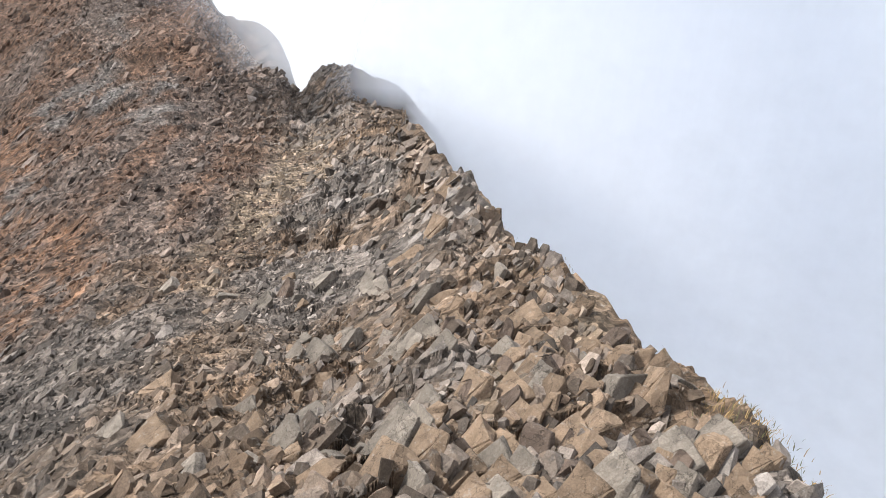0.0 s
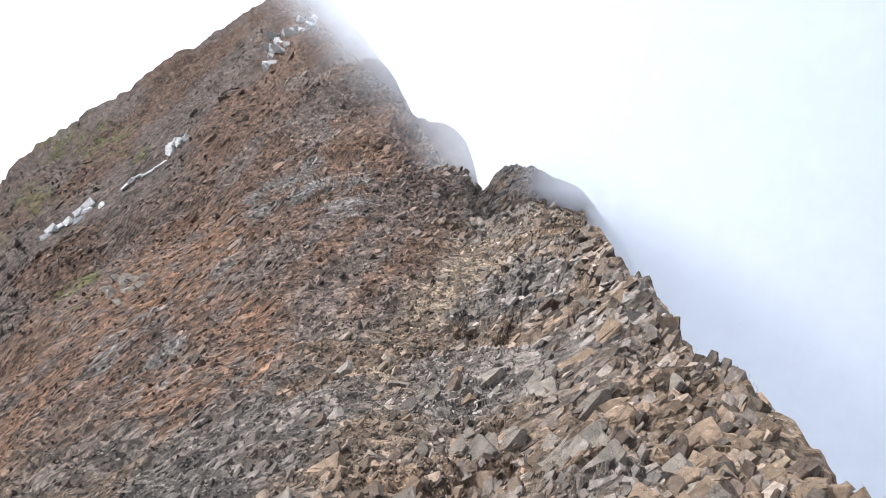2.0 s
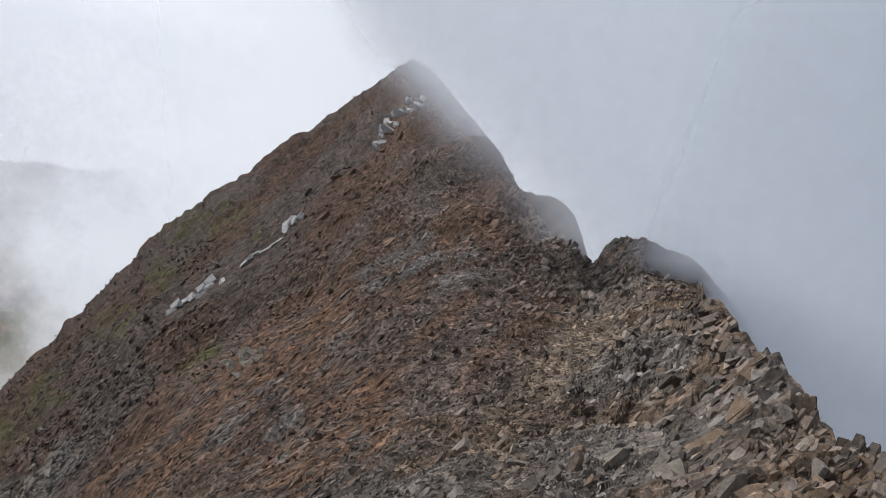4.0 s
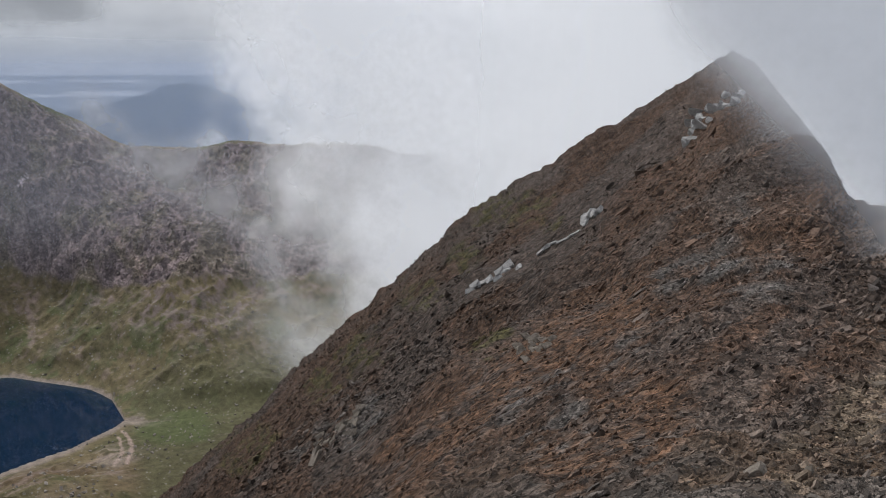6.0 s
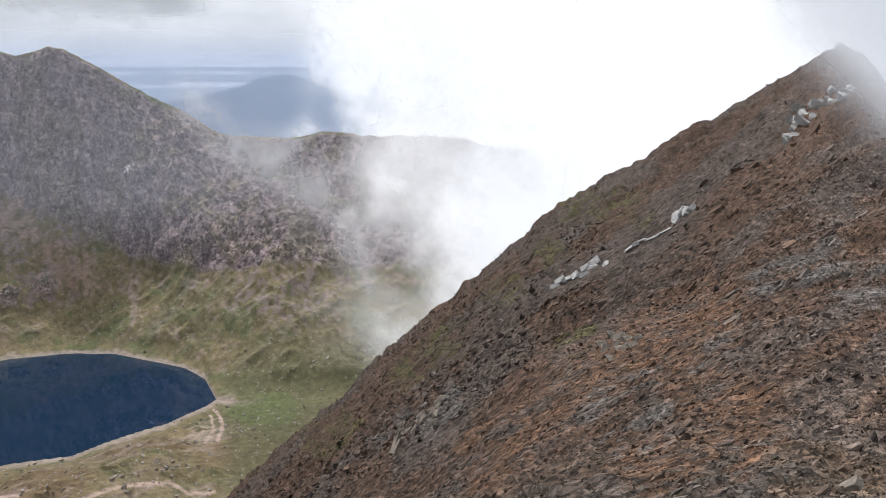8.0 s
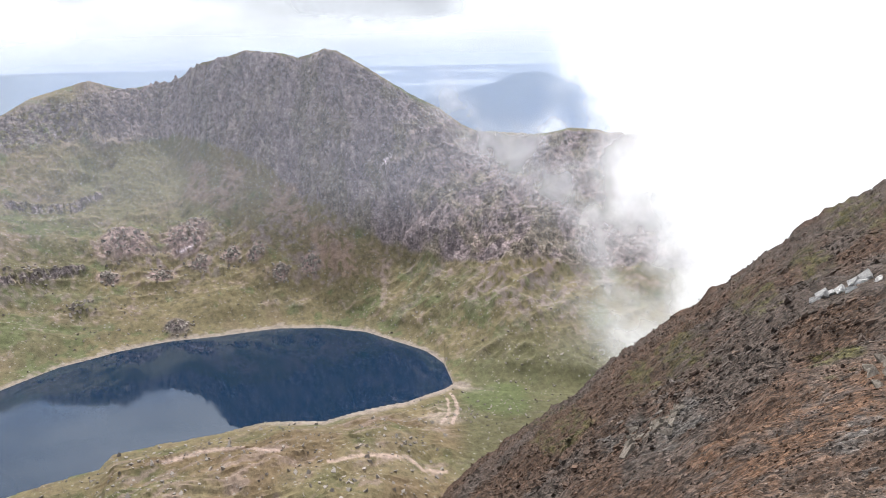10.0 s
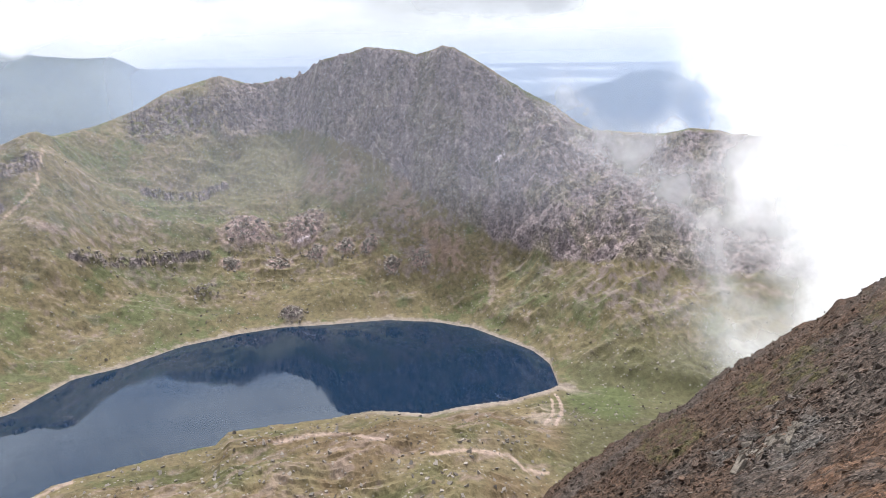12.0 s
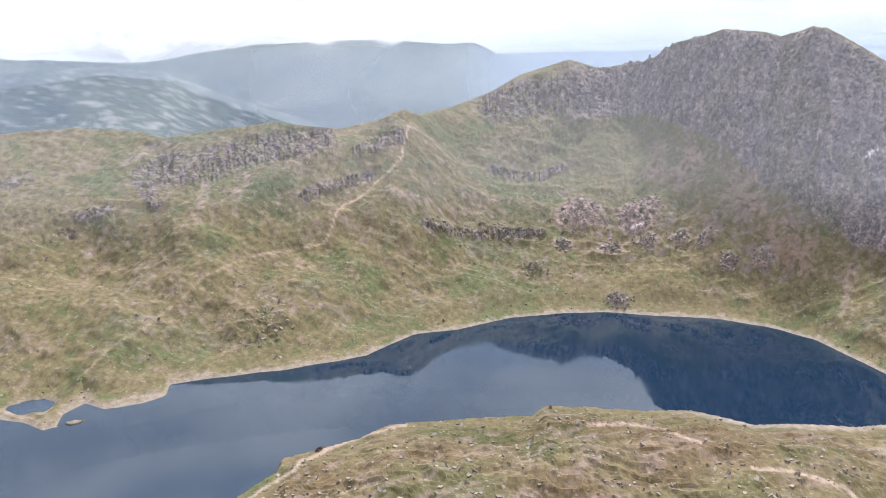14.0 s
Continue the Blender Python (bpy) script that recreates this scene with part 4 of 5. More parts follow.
def build_valley():
    az = np.concatenate([np.arange(20, 38, 1.0), np.arange(38, 56, 0.3), np.arange(56, 100, 0.1), np.arange(100, 133, 0.16), np.arange(133, 152, 1.5)])
    d = np.concatenate([np.linspace(180, 620, 12), np.linspace(640, 1380, 210), np.linspace(1384, 2190, 225), np.linspace(2205, 2500, 10)])
    a, dd = np.meshgrid(az, d)
    x, y, z, k = valley_height(a, dd)
    # the slope that falls from the ridge to the valley
    z = np.where(dd < 640, np.maximum(z, 40 + (640 - dd) * 0.1), z)
    colour, rock = valley_colour(a, dd, x, y, z, k)
    ob = sheet("valley_ground", x, y, z, VALLEY_MAT, {"base": colour, "rock": rock})
    return tagged(ob, "grassy mountain valley with crags, scree and a dark cliff face", "ground", kind="structure")


build_valley()

lake_az, lake_d = np.meshgrid(np.arange(60, 150, 3.0), np.array([560.0, 800, 1100, 1400]))
lx, ly = polar(lake_az, lake_d)
tagged(sheet("lake_water", lx, ly, 0 * lx, WATER_MAT), "still dark blue mountain lake reflecting clouds and cliffs", "lake", kind="structure")


def build_distance():
    """Low ground, hills and sea as far as the horizon, all round."""
    az, d = np.meshgrid(np.concatenate([np.arange(30, 140, 0.4), np.arange(140, 390, 5.0)]), np.concatenate([np.linspace(2330, 3100, 70), np.linspace(3120, 4850, 70)]))
    x, y = polar(az, d)
    # the land rises slowly to just under eye level, as the far plain does
    z = np.interp(d, (2300, 3000, 4850), (20, 120, EYE - 4850 * math.tan(radians(0.55))))
    back_hill = np.interp(az, (90, 92.5, 93.9, 95.3, 97.3, 100.3, 103.9, 110, 114.4, 117.4, 120, 126, 135, 150), (-4, -2.4, -1.3, -0.7, 0.25, 0.5, 0.6, 0.5, 0.1, -0.3, -0.5, -0.2, 0.4, -2))
    z = np.maximum(z, EYE + 4200 * np.tan(np.radians(back_hill)) - np.abs(d - 4200) * 0.34 + 26 * fbm(x / 420, y / 420, 301, 5))
    front_hill = np.interp(az, (100, 106, 109.5, 114.1, 116.6, 118.7, 122.4, 125.8, 128.4, 135, 150), (-9, -6.4, -4.9, -3.2, -2.0, -1.1, -0.7, -1.0, -1.1, -0.6, -3))
    z = np.maximum(z, EYE + 2950 * np.tan(np.radians(front_hill)) - np.abs(d - 2950) * 0.42 + 12 * fbm(x / 170, y / 170, 305, 6))
    hill_r = np.interp(az, (48, 56.4, 58.5, 59.8, 61.6, 63.3, 65.7, 68.1, 70, 74), (-4.0, -2.2, -1.3, -1.0, -1.2, -1.9, -2.5, -2.9, -3.6, -6))
    z = np.maximum(z, EYE + 2700 * np.tan(np.radians(hill_r)) - np.abs(d - 2700) * 0.6 + 5 * fbm(x / 150, y / 150, 303, 5))
    el = np.degrees(np.arctan2(z - EYE, d))
    n1 = fbm(x / 260, y / 260, 307, 5)
    n3 = fbm(x / 20, y / 20, 309, 4)
    base = np.stack([0.060 + 0.07 * n1, 0.078 + 0.07 * n1, 0.058 + 0.045 * n1], -1)
    crag = (smooth(0.15, 0.5, n3 + 0.3 * n1) * smooth(4400, 3000, d) * smooth(100, 112, az) * 0.6)[..., None]
    base = base * (1 - crag) + np.array((0.34, 0.33, 0.31)) * crag
    # sea: its shine is put into the matte colour as pale bands
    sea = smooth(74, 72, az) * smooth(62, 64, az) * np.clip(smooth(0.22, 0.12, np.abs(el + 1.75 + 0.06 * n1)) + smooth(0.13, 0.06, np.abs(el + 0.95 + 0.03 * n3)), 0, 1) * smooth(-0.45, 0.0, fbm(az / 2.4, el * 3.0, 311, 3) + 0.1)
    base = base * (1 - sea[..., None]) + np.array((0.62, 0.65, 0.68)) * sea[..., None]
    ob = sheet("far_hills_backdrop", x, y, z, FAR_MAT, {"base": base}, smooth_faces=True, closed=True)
    return tagged(ob, "hazy blue hills, low plain and pale sea on the horizon", "distant hills", kind="structure")


build_distance()


# ---------------------------------------------------------------- mist, cloud and haze
def veil(name, az0, az1, el0, el1, dist, density, material, label, step=0.5, lean=0.0):
    """A thin curtain of mist that hangs across a part of the view, bowed and uneven; lean: metres that it leans back for each metre up."""
    az, el = np.meshgrid(np.arange(az0, az1 + step, step), np.arange(el0, el1 + step, step))
    d = dist * (1 + 0.012 * np.sin(az / 9.0 + dist) + 0.01 * np.sin(el / 7.0))
    d = d / (1 - lean * np.tan(np.radians(el)))
    x, y = polar(az, d)
    z = EYE + d * np.tan(np.radians(el))
    ob = sheet(name, x, y, z, material, {"thickness": np.clip(density(az, el), 0, 1)})
    return tagged(ob, label, "mist", kind="structure")


def box_fade(az, el, az0, az1, el0, el1, soft):
    return smooth(az0, az0 + soft, az) * smooth(az1, az1 - soft, az) * smooth(el0, el0 + soft, el) * smooth(el1, el1 - soft, el)


def below_crest(az, el):
    """Degrees below the misty crest line that climbs from the tower to the peak."""
    return (az - 22.7) * 0.70 - (el - 1.0) * 0.71


def cloud_edge(az, el):
    """Where the valley cloud ends, in degrees left, frayed."""
    return np.interp(el, (-25, -21, -16, -11, -5, 0, 6, 16), (52.0, 52.5, 52.0, 51.5, 54.0, 54.0, 57, 62)) + 3.0 * fbm(az / 5 + 3, el / 4, 501, 4)


# mist that streams over the crest from the right
veil("crest_mist", -46, 12, -60, 8, 36.0, lambda a, e: box_fade(a, e, -46, 12, -60, 8, 5) * 0.85 * smooth(10.5, 1.5, a + 0.3 * (e + 12)) * np.maximum(smooth(2.5, 0.5, a), smooth(-17, -12, e)), MIST_MAT, "thin white mist behind the rocky crest", 1.0, -0.22)
veil("crest_mist", -40, 30, -24, 16, 47.0, lambda a, e: box_fade(a, e, -40, 30, -24, 16, 3) * 0.78 * smooth(7.5, -5.0, below_crest(a, e)), MIST_MAT, "thin white mist over the crest towers", 1.0, -0.22)
veil("crest_mist", -54, 44, -50, 18, 84.0, lambda a, e: box_fade(a, e, -54, 44, -50, 18, 8) * smooth(6.5, -7.0, below_crest(a, e)), MIST_MAT, "white cloud hiding the far crest", 1.0, -0.22)
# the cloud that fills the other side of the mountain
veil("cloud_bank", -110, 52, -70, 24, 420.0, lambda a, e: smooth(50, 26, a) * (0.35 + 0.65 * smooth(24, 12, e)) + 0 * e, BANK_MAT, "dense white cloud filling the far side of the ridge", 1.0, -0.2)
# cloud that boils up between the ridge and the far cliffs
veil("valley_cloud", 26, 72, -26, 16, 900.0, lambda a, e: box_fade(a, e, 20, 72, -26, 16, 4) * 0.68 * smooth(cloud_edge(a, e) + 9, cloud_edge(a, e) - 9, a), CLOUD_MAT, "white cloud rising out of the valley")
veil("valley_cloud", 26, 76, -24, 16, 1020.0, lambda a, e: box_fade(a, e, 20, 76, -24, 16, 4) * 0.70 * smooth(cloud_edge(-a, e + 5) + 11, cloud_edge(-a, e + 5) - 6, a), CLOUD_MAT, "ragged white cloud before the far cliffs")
veil("cloud_wisp", 54, 78, -16, 3, 1210.0, lambda a, e: 0.46 * np.clip(np.exp(-((a - 64.6 - 0.45 * (e + 6)) / 2.3) ** 2 - ((e + 5) / 4.0) ** 2) + 0.8 * np.exp(-((a - 59.5) / 3.5) ** 2 - ((e + 8) / 6.0) ** 2), 0, 1) * box_fade(a, e, 54, 78, -16, 3, 2), WISP_MAT, "thin ragged wisp of cloud before the cliffs", 0.4)
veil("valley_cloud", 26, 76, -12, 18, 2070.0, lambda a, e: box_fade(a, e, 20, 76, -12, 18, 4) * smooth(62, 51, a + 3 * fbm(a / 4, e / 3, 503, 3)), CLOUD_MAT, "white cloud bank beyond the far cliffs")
# haze over the distance, painted by tinted sheets, most with added glow
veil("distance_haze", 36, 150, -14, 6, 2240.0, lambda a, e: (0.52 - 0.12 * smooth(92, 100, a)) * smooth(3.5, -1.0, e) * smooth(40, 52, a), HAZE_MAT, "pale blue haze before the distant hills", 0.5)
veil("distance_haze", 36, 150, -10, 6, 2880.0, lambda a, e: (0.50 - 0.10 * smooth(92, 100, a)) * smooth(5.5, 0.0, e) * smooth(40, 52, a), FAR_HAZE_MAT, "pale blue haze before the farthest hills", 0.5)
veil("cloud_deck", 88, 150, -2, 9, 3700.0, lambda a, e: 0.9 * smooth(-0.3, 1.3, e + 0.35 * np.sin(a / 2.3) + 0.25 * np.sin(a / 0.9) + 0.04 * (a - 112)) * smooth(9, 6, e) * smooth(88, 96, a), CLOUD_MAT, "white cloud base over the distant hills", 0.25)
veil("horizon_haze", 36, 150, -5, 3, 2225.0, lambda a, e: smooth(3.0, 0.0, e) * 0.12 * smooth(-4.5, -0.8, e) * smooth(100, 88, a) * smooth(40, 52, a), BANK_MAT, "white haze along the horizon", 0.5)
veil("valley_haze", 44, 150, -18, 6, 1190.0, lambda a, e: 0.33 * smooth(6, 1, e) * smooth(-18, -8, e) * smooth(44, 60, a), AIR_MAT, "faint haze before the far cliffs", 0.5)


# grey undersides of the higher cloud
veil("grey_cloud", 60, 82, 0, 12, 3950.0, lambda a, e: 0.75 * smooth(1.3, 4.0, e + 0.9 * fbm(a / 3, e / 2, 511, 4)) * smooth(62, 67, a) * smooth(81, 74, a), GREY_MAT, "grey underside of a cloud above the far mountain", 0.25)
veil("grey_cloud", 92, 146, 0, 14, 3550.0, lambda a, e: 0.42 * smooth(2.2, 4.0, e + 0.8 * fbm(a / 5, e / 1.2, 513, 4)) * smooth(92, 100, a), GREY_MAT, "thin grey cloud layer over the distant hills", 0.4)


# ---------------------------------------------------------------- stones
def scatter(rng, count, az_range, u_range, sizes, shapes, keep=None, sink=0.15, lean=0.35, grow=True):
    """Angular stones on the ridge: corners, triangles, colours of all of them joined, and their poses."""
    az = rng.uniform(*az_range, count)
    u = rng.uniform(*u_range, count)
    x, y, z, el, tone, d = ridge_surface(az, u)
    size = rng.uniform(0, 1, count) ** 2.8 * (sizes[1] - sizes[0]) + sizes[0]
    size = size * np.clip((d / 85) ** 0.75, 0.22, 1.0) if grow else size
    ok = np.ones(count, bool) if keep is None else keep(az, el, d, x, y, size)
    az, el, d, x, y, z, size, tone = (v[ok] for v in (az, el, d, x, y, z, size, tone))
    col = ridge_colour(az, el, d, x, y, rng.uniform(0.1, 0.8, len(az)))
    grey = rng.uniform(0, 1, len(az))[:, None] * np.where(az > 13, 0.3, 0.6)[:, None]
    col = col * (1 - grey) + np.array((0.190, 0.172, 0.158)) * np.where(az > 13, 0.80, 1.0)[:, None] * (0.55 + 0.9 * rng.uniform(0, 1, len(az)))[:, None] * grey
    col = col * np.clip(np.exp(rng.normal(size=len(az)) * 0.42), 0.4, 1.8)[:, None]
    # slabs dip to the left, their long edges climbing to the right
    n = np.array((-0.60, -0.32, 0.70)) + rng.normal(size=(len(az), 3)) * lean
    n /= np.linalg.norm(n, axis=1)[:, None]
    a = np.array((0.55, 0.35, 0.75)) + rng.normal(size=(len(az), 3)) * lean * 1.3
    a -= n * (a * n).sum(1)[:, None]
    a /= np.linalg.norm(a, axis=1)[:, None]
    q = np.stack([a, np.cross(n, a), n], 2)
    at = np.stack([x, y, z + size * (0.5 - sink) * 0.4], 1)
    return (q, at, size, rng.integers(len(shapes), size=len(az))), col


def joined(name, lots, shapes, material):
    """All stones of some lots as one mesh."""
    vs, fs, cs, total = [], [], [], 0
    for (q, at, size, which), col in lots:
        for k, (v, f) in enumerate(shapes):
            mine = np.nonzero(which == k)[0]
            p = np.einsum("sij,vj->svi", q[mine], v) * size[mine, None, None] + at[mine, None, :]
            vs.append(p.reshape(-1, 3))
            fs.append((f[None] + (np.arange(len(mine)) * len(v))[:, None, None] + total).reshape(-1, 3))
            cs.append(np.repeat(col[mine], len(v), 0))
            total += len(mine) * len(v)
    return soup(name, np.concatenate(vs), np.concatenate(fs), material, {"base": np.concatenate(cs)})


rng = np.random.default_rng(7)
FLAKES = [stone_shape(rng, 1.1 + 0.7 * rng.uniform(), 0.55 + 0.4 * rng.uniform(), 0.3 + 0.25 * rng.uniform(), 1 + k % 2, 0.2) for k in range(24)]
SHAPES = [stone_shape(rng, 1.1 + 0.9 * rng.uniform(), 0.5 + 0.45 * rng.uniform(), 0.22 + 0.25 * rng.uniform(), 3 + k % 4, 0.12) for k in range(36)]


VEINS = ([(30.8, -10.15), (32.0, -11.0), (35.8, -13.5)], [(36.9, -14.4), (40.6, -16.3)], [(25.3, -5.3), (24.2, -3.4), (21.9, -2.0)])


def not_soft(az, el, d, x, y, size):
    soft = np.zeros_like(az)
    for line in RUST + TAN + MOSS:
        soft = np.maximum(soft, streak(az, el, line, 1.5))
    vein = np.zeros_like(az)
    for line in VEINS:
        vein = np.maximum(vein, streak(az, el - 0.2, line, 0.9))
    solid = np.maximum(vein, smooth(-2, -9, az) * smooth(9.5, 6, d) * 0.7)      # bedrock shows here
    return rng.uniform(0, 1, len(az)) > np.maximum(soft * smooth(0.15, 0.4, size), solid)


# loose stones further off
lots = [scatter(rng, 39000, (6, 70), (0.30, 1.0), (0.08, 0.30), FLAKES, not_soft, 0.1, 0.36),
        scatter(rng, 9000, (37, 69), (0.72, 1.0), (0.16, 0.60), FLAKES, not_soft, 0.3, 0.34),
        scatter(rng, 2500, (1.8, 16.5), (0.80, 0.97), (0.15, 0.7), FLAKES, not_soft, 0.8, 0.25),
        scatter(rng, 600, (-13, 2.2), (0.9, 0.98), (0.3, 1.2), FLAKES, None, 0.9, 0.22)]
far_stones = joined("scree", lots, FLAKES, SCREE_MAT)
near_stones = joined("rubble", [scatter(rng, 12000, (-34, 34), (0.10, 0.91), (0.10, 1.1), SHAPES, not_soft, 0.8, 0.2)], SHAPES, SCREE_MAT)
for ob, words in ((far_stones, "scree of angular grey and rust-brown stones"), (near_stones, "sharp rubble of brown and grey stones")):
    ob.parent = ridge
    tagged(ob, words, kind="stuff")

# the big blocks of the crest, each its own
BIG = [stone_shape(rng, 1.5 + 0.7 * rng.uniform(), 0.65 + 0.4 * rng.uniform(), 0.34 + 0.22 * rng.uniform(), 4 + k % 4, 0.18) for k in range(15)]
ROUGH = [roughened(shape, rng, 1) for shape in BIG]
stone_meshes = [stone_mesh("rock", shape, "pdtpt"[k % 5]) for k, shape in enumerate(ROUGH)]
BY_TONE = {"p": (0, 3, 5, 8, 10, 13), "d": (1, 6, 11), "t": (2, 4, 7, 9, 12, 14)}
blocks, _ = scatter(rng, 400, (-31, 24), (0.22, 0.93), (0.20, 0.44), BIG, lambda az, el, d, x, y, size: (d < 26) & (el < np.interp(az, SKY[:, 0], SKY[:, 2]) - 2.2 * (az < 1)) & (rng.uniform(0, 1, len(az)) < 0.3 + 0.7 * (az < 14)), 0.95, 0.15, False)
for q, at, s, which in list(zip(*blocks))[:260]:
    # brown on the near edge of the crest, greyer towards the flank
    kind = "t" if rng.uniform() < (0.75 if at[0] > 0 else 0.3) else "pd"[which % 2]
    ob = part("rock", stone_meshes[BY_TONE[kind][which % len(BY_TONE[kind])]], ridge)
    ob.matrix_basis = Matrix.Translation(at) @ Matrix(q.tolist()).to_4x4() @ Matrix.Diagonal((float(s),) * 3 + (1,))


def on_ridge(az, el):
    """The place on the near mountain seen at these angles."""
    u = np.linspace(0.05, 1.02, 400)
    x, y, z, e, tone, d = ridge_surface(np.full(400, float(az)), u)
    k = int(np.argmin(np.abs(e - el)))
    span = slice(max(k - 6, 0), k + 7)
    k = span.start + int(np.argmin(np.abs(np.degrees(np.arctan2(z[span] - EYE, np.hypot(x[span], y[span]))) - el)))
    return np.array((x[k], y[k], z[k])), d[k]


# blocks that stand out on the crest: degrees left, degrees up, degrees long, tone
STANDING = [
    (20.6, -27.1, 3.1, "p"), (4.2, -27.7, 3.9, "p"), (11.3, -28.1, 3.3, "d"), (0.5, -28.4, 4.5, "p"), (6.5, -31.6, 3.7, "p"), (2.0, -32.3, 3.9, "p"),
    (-0.4, -23.6, 4.5, "t"), (4.6, -21.9, 4.5, "d"), (-1.5, -20.6, 4.5, "t"), (-16.7, -32.9, 4.5, "d"), (-6.8, -39.2, 6.2, "p"), (2.1, -39.1, 7.0, "p"),
    (11.7, -38.5, 5.4, "p"), (-15.8, -29.6, 5.0, "d"), (-8.3, -29.2, 5.4, "t"), (-4.4, -37.8, 3.7, "p"), (-13.4, -31.4, 5.0, "t")]
STANDING += [
    (-22.4, -36.0, 5.0, "d"), (-13.3, -36.6, 6.2, "t"), (-19.2, -36.3, 5.0, "d"), (20.5, -39.6, 5.4, "p"), (25.7, -36.0, 3.7, "p"),
    (9.4, -34.7, 5.0, "t"), (15.1, -37.4, 4.5, "t"), (1.3, -25.3, 3.7, "t"), (8.6, -27.1, 3.3, "p"), (-12.9, -39.4, 6.2, "d"), 
    (27.5, -31.5, 2.5, "p"), (12.9, -28.7, 2.5, "p"), (-24.1, -34.6, 3.6, "d"), (-8.8, -36.0, 4.5, "t"), (-10.4, -33.8, 3.3, "p")]
for az, el, wide, tone in STANDING:
    at, d = on_ridge(az, el)
    s = d * math.tan(radians(wide)) * 0.48
    n = np.array((-0.62, -0.38, 0.68)) + rng.normal(size=3) * 0.14
    n /= np.linalg.norm(n)
    a = np.array((0.58, 0.25, 0.78)) + rng.normal(size=3) * 0.16
    a -= n * (a @ n)
    a /= np.linalg.norm(a)
    q = Matrix(np.stack([a, np.cross(n, a), n], 1).tolist()).to_4x4()
    me = stone_meshes[BY_TONE[tone][rng.integers(3)]]
    ob = part("rock", me, ridge)
    ob.matrix_basis = Matrix.Translation(at - n * 0.14 * s) @ q @ Matrix.Diagonal((s, s, s, 1))


# white quartz outcrops on the flank
quartz_meshes = [stone_mesh("quartz_block", roughened(stone_shape(rng, 1.6, 0.7, 0.55, 4, 0.16), rng, 1, 0.06), "q") for k in range(8)]


def quartz_outcrop(line, count, size, label, name="quartz_outcrop", piece="quartz_block", meshes=quartz_meshes, group="quartz outcrops", long=1.45, spread=0.07, flat=1.4):
    """A vein of white quartz that stands out of the scree, a row of broken blocks end to end."""
    mid = line[len(line) // 2]
    base, _ = on_ridge(*mid)
    thing = tagged(new(name), label, "rock outcrop", group)
    thing.matrix_basis = Matrix.Translation(base)
    spans = len(line) - 1
    places = [on_ridge(*corner)[0] for corner in line]
    for k in range(count):
        t = (k + 0.5) / count * spans
        i = min(int(t), spans - 1)
        az = line[i][0] + (line[i + 1][0] - line[i][0]) * (t - i) + rng.normal() * spread
        el = line[i][1] + (line[i + 1][1] - line[i][1]) * (t - i) + rng.normal() * spread
        at, d = on_ridge(az, el)
        a = places[-1] - places[0]
        reach = np.linalg.norm(a) / count * long
        a = a / np.linalg.norm(a) + rng.normal(size=3) * 0.09
        a /= np.linalg.norm(a)
        n = np.array((-at[0] / d * 0.55, -at[1] / d * 0.55, 0.75)) + rng.normal(size=3) * 0.15
        n -= a * (n @ a)
        n /= np.linalg.norm(n)
        q = Matrix(np.stack([a, np.cross(n, a), n], 1).tolist()).to_4x4()
        ob = part(piece, meshes[rng.integers(len(meshes))], thing)
        wide = size * rng.uniform(0.7, 1.3)
        ob.matrix_basis = Matrix.Translation(at - base + n * wide * 0.10) @ q @ Matrix.Diagonal((reach / 1.5 * rng.uniform(0.7, 1.4), wide / 0.7, wide * flat, 1))
    return thing


quartz_outcrop([(25.3, -5.3), (24.8, -4.2), (24.2, -3.4), (22.9, -2.6), (21.9, -2.0)], 26, 1.2, "jagged white quartz vein high on the scree flank", spread=0.2)
quartz_outcrop([(30.8, -10.15), (31.4, -10.6), (32.0, -11.0)], 6, 1.0, "small white quartz outcrop in dark scree")
quartz_outcrop([(32.4, -11.6), (33.2, -12.1), (34.3, -12.6), (35.0, -13.0), (35.8, -13.5)], 6, 0.35, "broken line of pale quartz blocks across the scree")
quartz_outcrop([(36.9, -14.4), (37.8, -14.75), (38.6, -15.15), (39.6, -15.7), (40.6, -16.3)], 9, 0.75, "white quartz ledge on the brown scree slope")


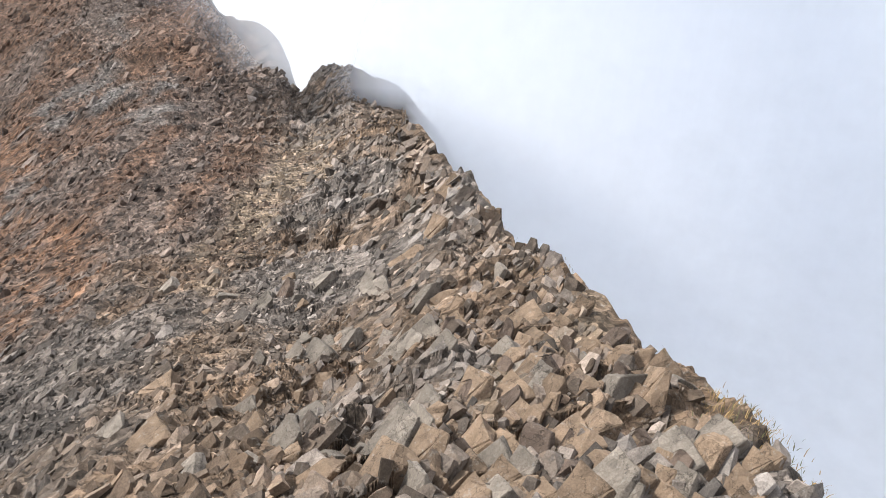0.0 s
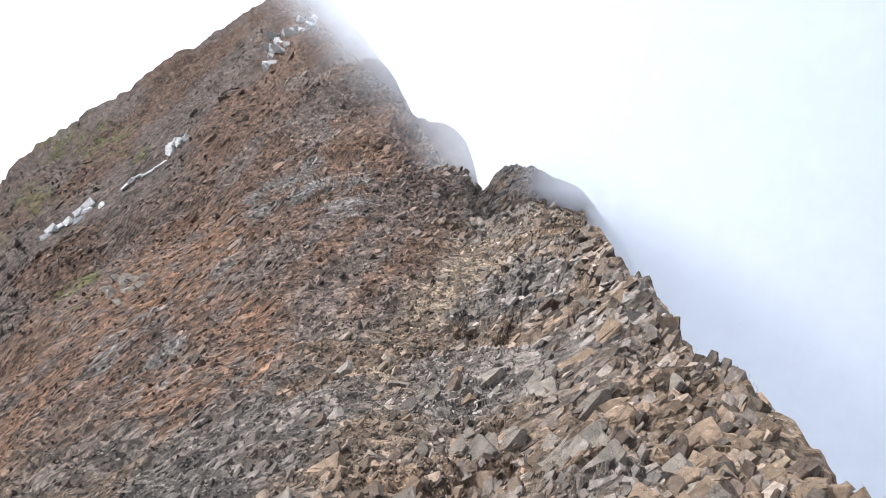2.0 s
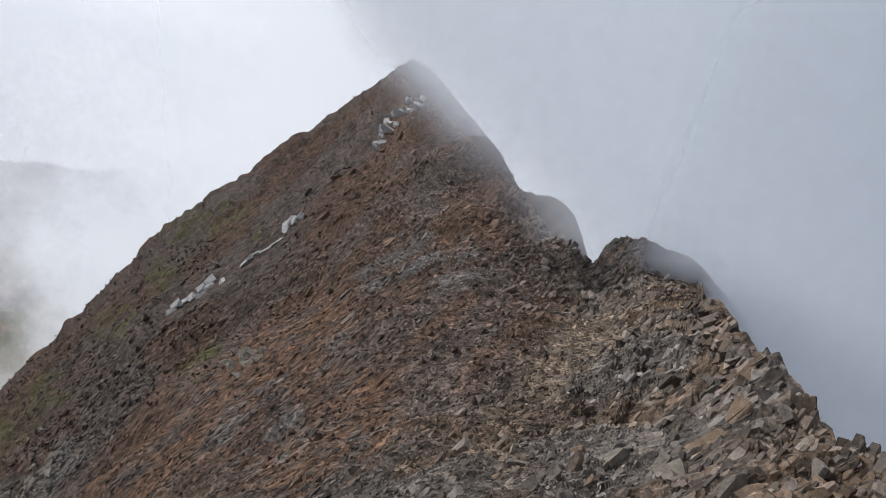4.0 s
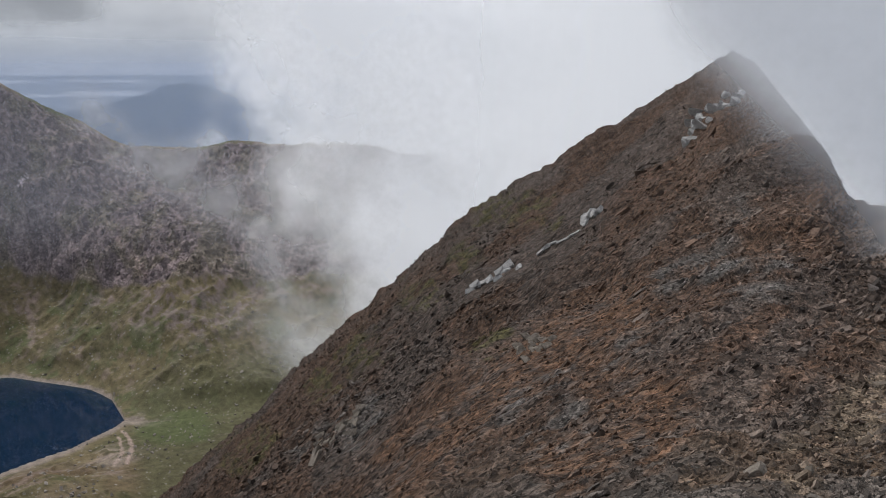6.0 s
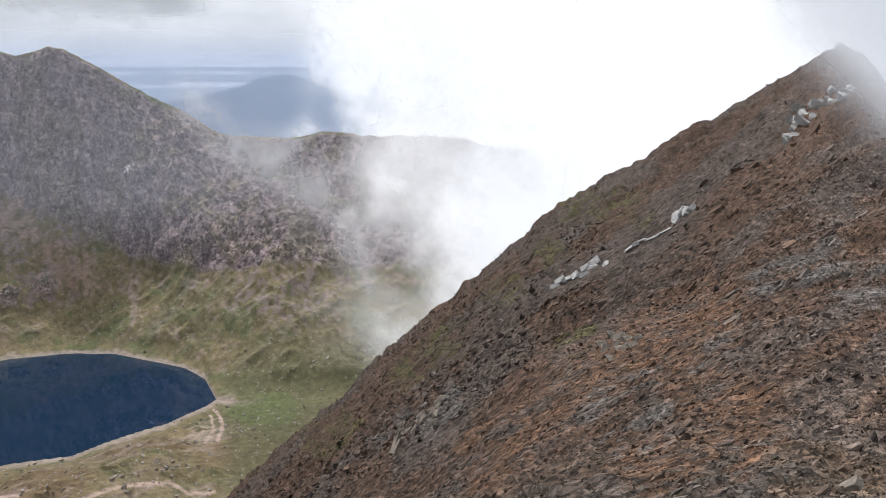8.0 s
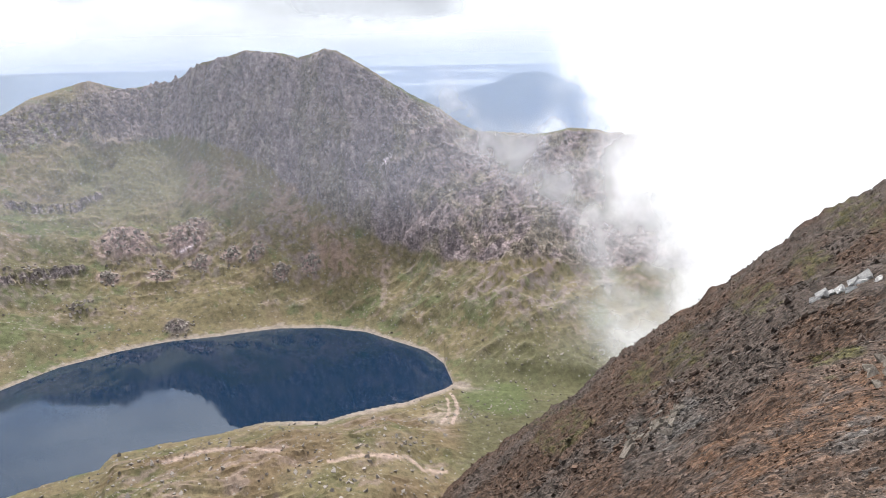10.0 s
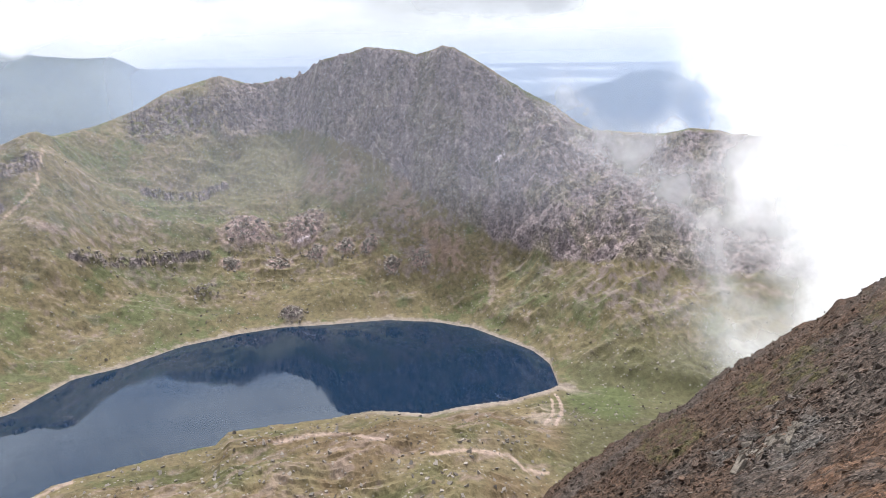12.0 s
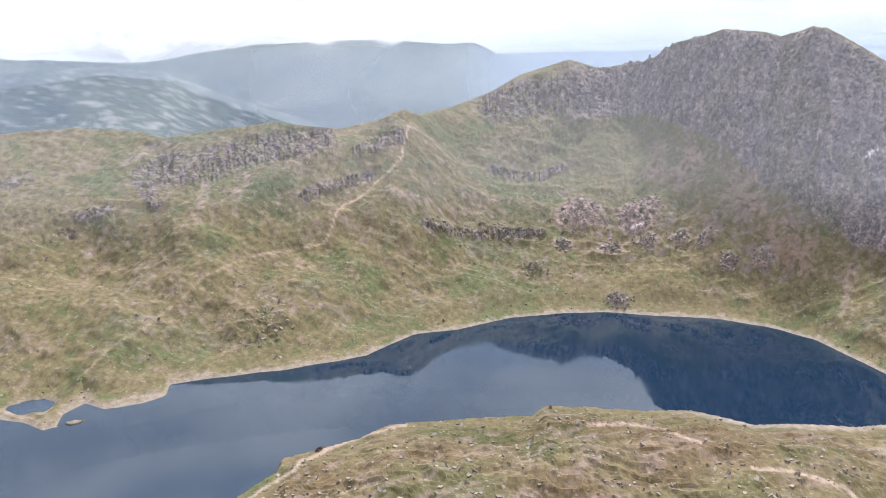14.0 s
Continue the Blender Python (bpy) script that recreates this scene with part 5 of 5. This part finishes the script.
# pale boulders strewn over the valley slopes
def valley_boulders(count):
    az = rng.uniform(52, 130, count)
    d = rng.uniform(690, 1800, count)
    x, y, z, k = valley_height(az, d)
    n = fbm(x / 70, y / 70, 401, 4)
    ok = (z > 3) & (k["bed"] < -4) & (n + 0.5 * rng.uniform(-1, 1, count) > 0.05) & (k["w"] < 0.5)
    keep = np.nonzero(ok)[0]
    x, y, z = x[keep], y[keep], z[keep]
    size = 0.6 + 2.6 * rng.uniform(size=len(keep)) ** 4
    # outcrops on the knolls and crags
    for ka, kd, kr, kh, kind in KNOLLS_AT:
        many = 90 if kind == "r" else 40
        kx, ky = polar(ka, kd)
        px, py = kx + rng.normal(size=many) * kr * 0.5, ky + rng.normal(size=many) * kr * 0.5
        pz = valley_height(np.degrees(np.arctan2(-px, py)) % 360, np.hypot(px, py))[2]
        x, y, z = np.concatenate([x, px]), np.concatenate([y, py]), np.concatenate([z, pz])
        size = np.concatenate([size, rng.uniform(1.5, 5.0, many)])
    # pale slabs on the hummocks this side of the lake
    many = 700
    pa, pd = rng.uniform(66, 119, many), rng.uniform(650, 940, many)
    px, py, pz, k = valley_height(pa, pd)
    lie = (k["inland"] > 12) & (fbm(px / 50, py / 50, 405, 3) > -0.1)
    x, y, z = np.concatenate([x, px[lie]]), np.concatenate([y, py[lie]]), np.concatenate([z, pz[lie] - 0.6])
    size = np.concatenate([size, rng.uniform(1.2, 4.5, int(lie.sum()))])
    vs, fs, cs, total = [], [], [], 0
    for i in range(len(size)):
        v, f = FLAKES[rng.integers(len(FLAKES))]
        s = size[i]
        a = rng.uniform(0, 6.28)
        q = np.array(((math.cos(a), -math.sin(a), 0), (math.sin(a), math.cos(a), 0), (0, 0, 1)))
        vs.append((v * np.array((0.8, 1.2, 1.6))) @ q.T * s + np.array((x[i], y[i], z[i] + 0.12 * min(s, 1.0))))
        fs.append(f + total)
        cs.append(np.repeat(np.array(((0.30, 0.265, 0.235),)) * rng.uniform(0.5, 1.2), len(v), 0))
        total += len(v)
    ob = soup("boulders", np.concatenate(vs), np.concatenate(fs), BOULDER_MAT, {"base": np.concatenate(cs)})
    return tagged(ob, "pale boulders scattered over the grassy slopes", "boulders", kind="stuff")


valley_boulders(20000)

slab_meshes = [stone_mesh("slab", shape, "p") for shape in ROUGH[:5]]
quartz_outcrop([(53.4, -27.5), (51.6, -26.5), (50.2, -25.7), (49.0, -24.9)], 26, 0.8, "pale grey slabby outcrop low on the flank", "slab_outcrop", "slab", slab_meshes, "slab outcrops", 3.0, 0.45, 0.7)
quartz_outcrop([(34.4, -19.4), (35.4, -19.9), (36.8, -20.8)], 14, 0.5, "low grey crag above the rust-red scree", "slab_outcrop", "slab", slab_meshes, "slab outcrops", 2.6, 0.35, 0.7)


# dry grass on the edge of the crest
def blade_material():
    m, n, l, b = shader("dry_grass")
    b.inputs["Roughness"].default_value = 0.8
    att = n.new("ShaderNodeAttribute")
    att.attribute_name = "base"
    l.new(att.outputs["Color"], b.inputs["Base Color"])
    return m


def crest_grass(spots, blades, high, spread):
    """Tussocks of bent dry blades along the crest's edge."""
    vs, fs, cs = [], [], []
    for az, el in spots:
        at, d = on_ridge(az, el)
        for k in range(blades):
            r = rng.normal(size=2) * spread
            foot = at + np.array((r[0], r[1], -0.03 - 0.3 * abs(r[0])))
            lean = rng.normal(size=2) * 0.45 + np.array((0.25, 0))
            h = high * rng.uniform(0.5, 1.2)
            side = np.array((rng.normal(), rng.normal(), 0))
            side *= 0.004 / np.linalg.norm(side)
            mid, tip = foot + np.array((lean[0] * h * 0.4, lean[1] * h * 0.4, h * 0.6)), foot + np.array((lean[0] * h, lean[1] * h, h * 0.9))
            o = len(vs)
            vs += [foot - side, foot + side, mid - side * 0.8, mid + side * 0.8, tip]
            fs += [(o, o + 1, o + 3), (o, o + 3, o + 2), (o + 2, o + 3, o + 4)]
            c = np.array((0.34, 0.23, 0.10)) * rng.uniform(0.6, 1.3) if rng.uniform() < 0.75 else np.array((0.10, 0.105, 0.04))
            cs += [c] * 5
    ob = soup("crest_grass", np.array(vs), np.array(fs), GRASS_MAT, {"base": np.array(cs)})
    return tagged(ob, "dry yellow grass tufts on the crest edge", "grass", kind="stuff")


GRASS_MAT = blade_material()
crest_grass([(a, e - 0.5) for a, e in ((-10.4, -24.6), (-9.6, -24.3), (-9.0, -24.2), (-8.4, -24.1), (-7.2, -23.6), (-26.5, -32.4), (-28.0, -33.0), (-29.5, -34.0), (-30.6, -35.0), (-31.8, -36.0), (-25.0, -32.0), (-5.6, -22.3))], 150, 0.085, 0.16)


# ruined miners' building on the near shore
def ruin(az, dist):
    x, y, z, k = valley_height(np.array([az]), np.array([dist]))
    thing = tagged(new("ruined_building"), "roofless dark stone ruin beside the lakeshore track", "ruin")
    thing.matrix_basis = pose(float(x[0]), float(y[0]), max(float(z[0]), 0.8), 0, 0, az + 62)
    for px, py, sx, sy, hh in ((0, -2.6, 9.0, 0.7, 2.4), (0, 2.6, 9.0, 0.7, 3.0), (-4.2, 0, 0.7, 4.6, 4.0), (4.2, 0, 0.7, 4.6, 3.2), (8.5, 1.8, 5.0, 0.6, 1.2), (8.5, -1.8, 5.0, 0.6, 1.4)):
        bm = bmesh.new()
        bmesh.ops.create_cube(bm, size=1.0)
        bmesh.ops.subdivide_edges(bm, edges=bm.edges[:], cuts=3, use_grid_fill=True)
        for v in bm.verts:
            broken = 1 - 0.35 * (noise.noise(Vector((v.co.x * 6 + px, v.co.y * 6 + py, 3))) + 0.4) * (v.co.z > 0.1)
            v.co = Vector((px + v.co.x * sx, py + v.co.y * sy, (v.co.z + 0.5) * hh * broken - 0.6)) + Vector(rng.normal(size=3).tolist()) * 0.08
        me = bpy.data.meshes.new("wall")
        bm.to_mesh(me)
        bm.free()
        add_attributes(me, {"base": np.repeat(np.array((STONE_TONES["d"],)), len(me.vertices), 0)})
        me.materials.append(STONE_MAT)
        part("wall", me, thing)
    return thing


ruin(110.1, 846.0)
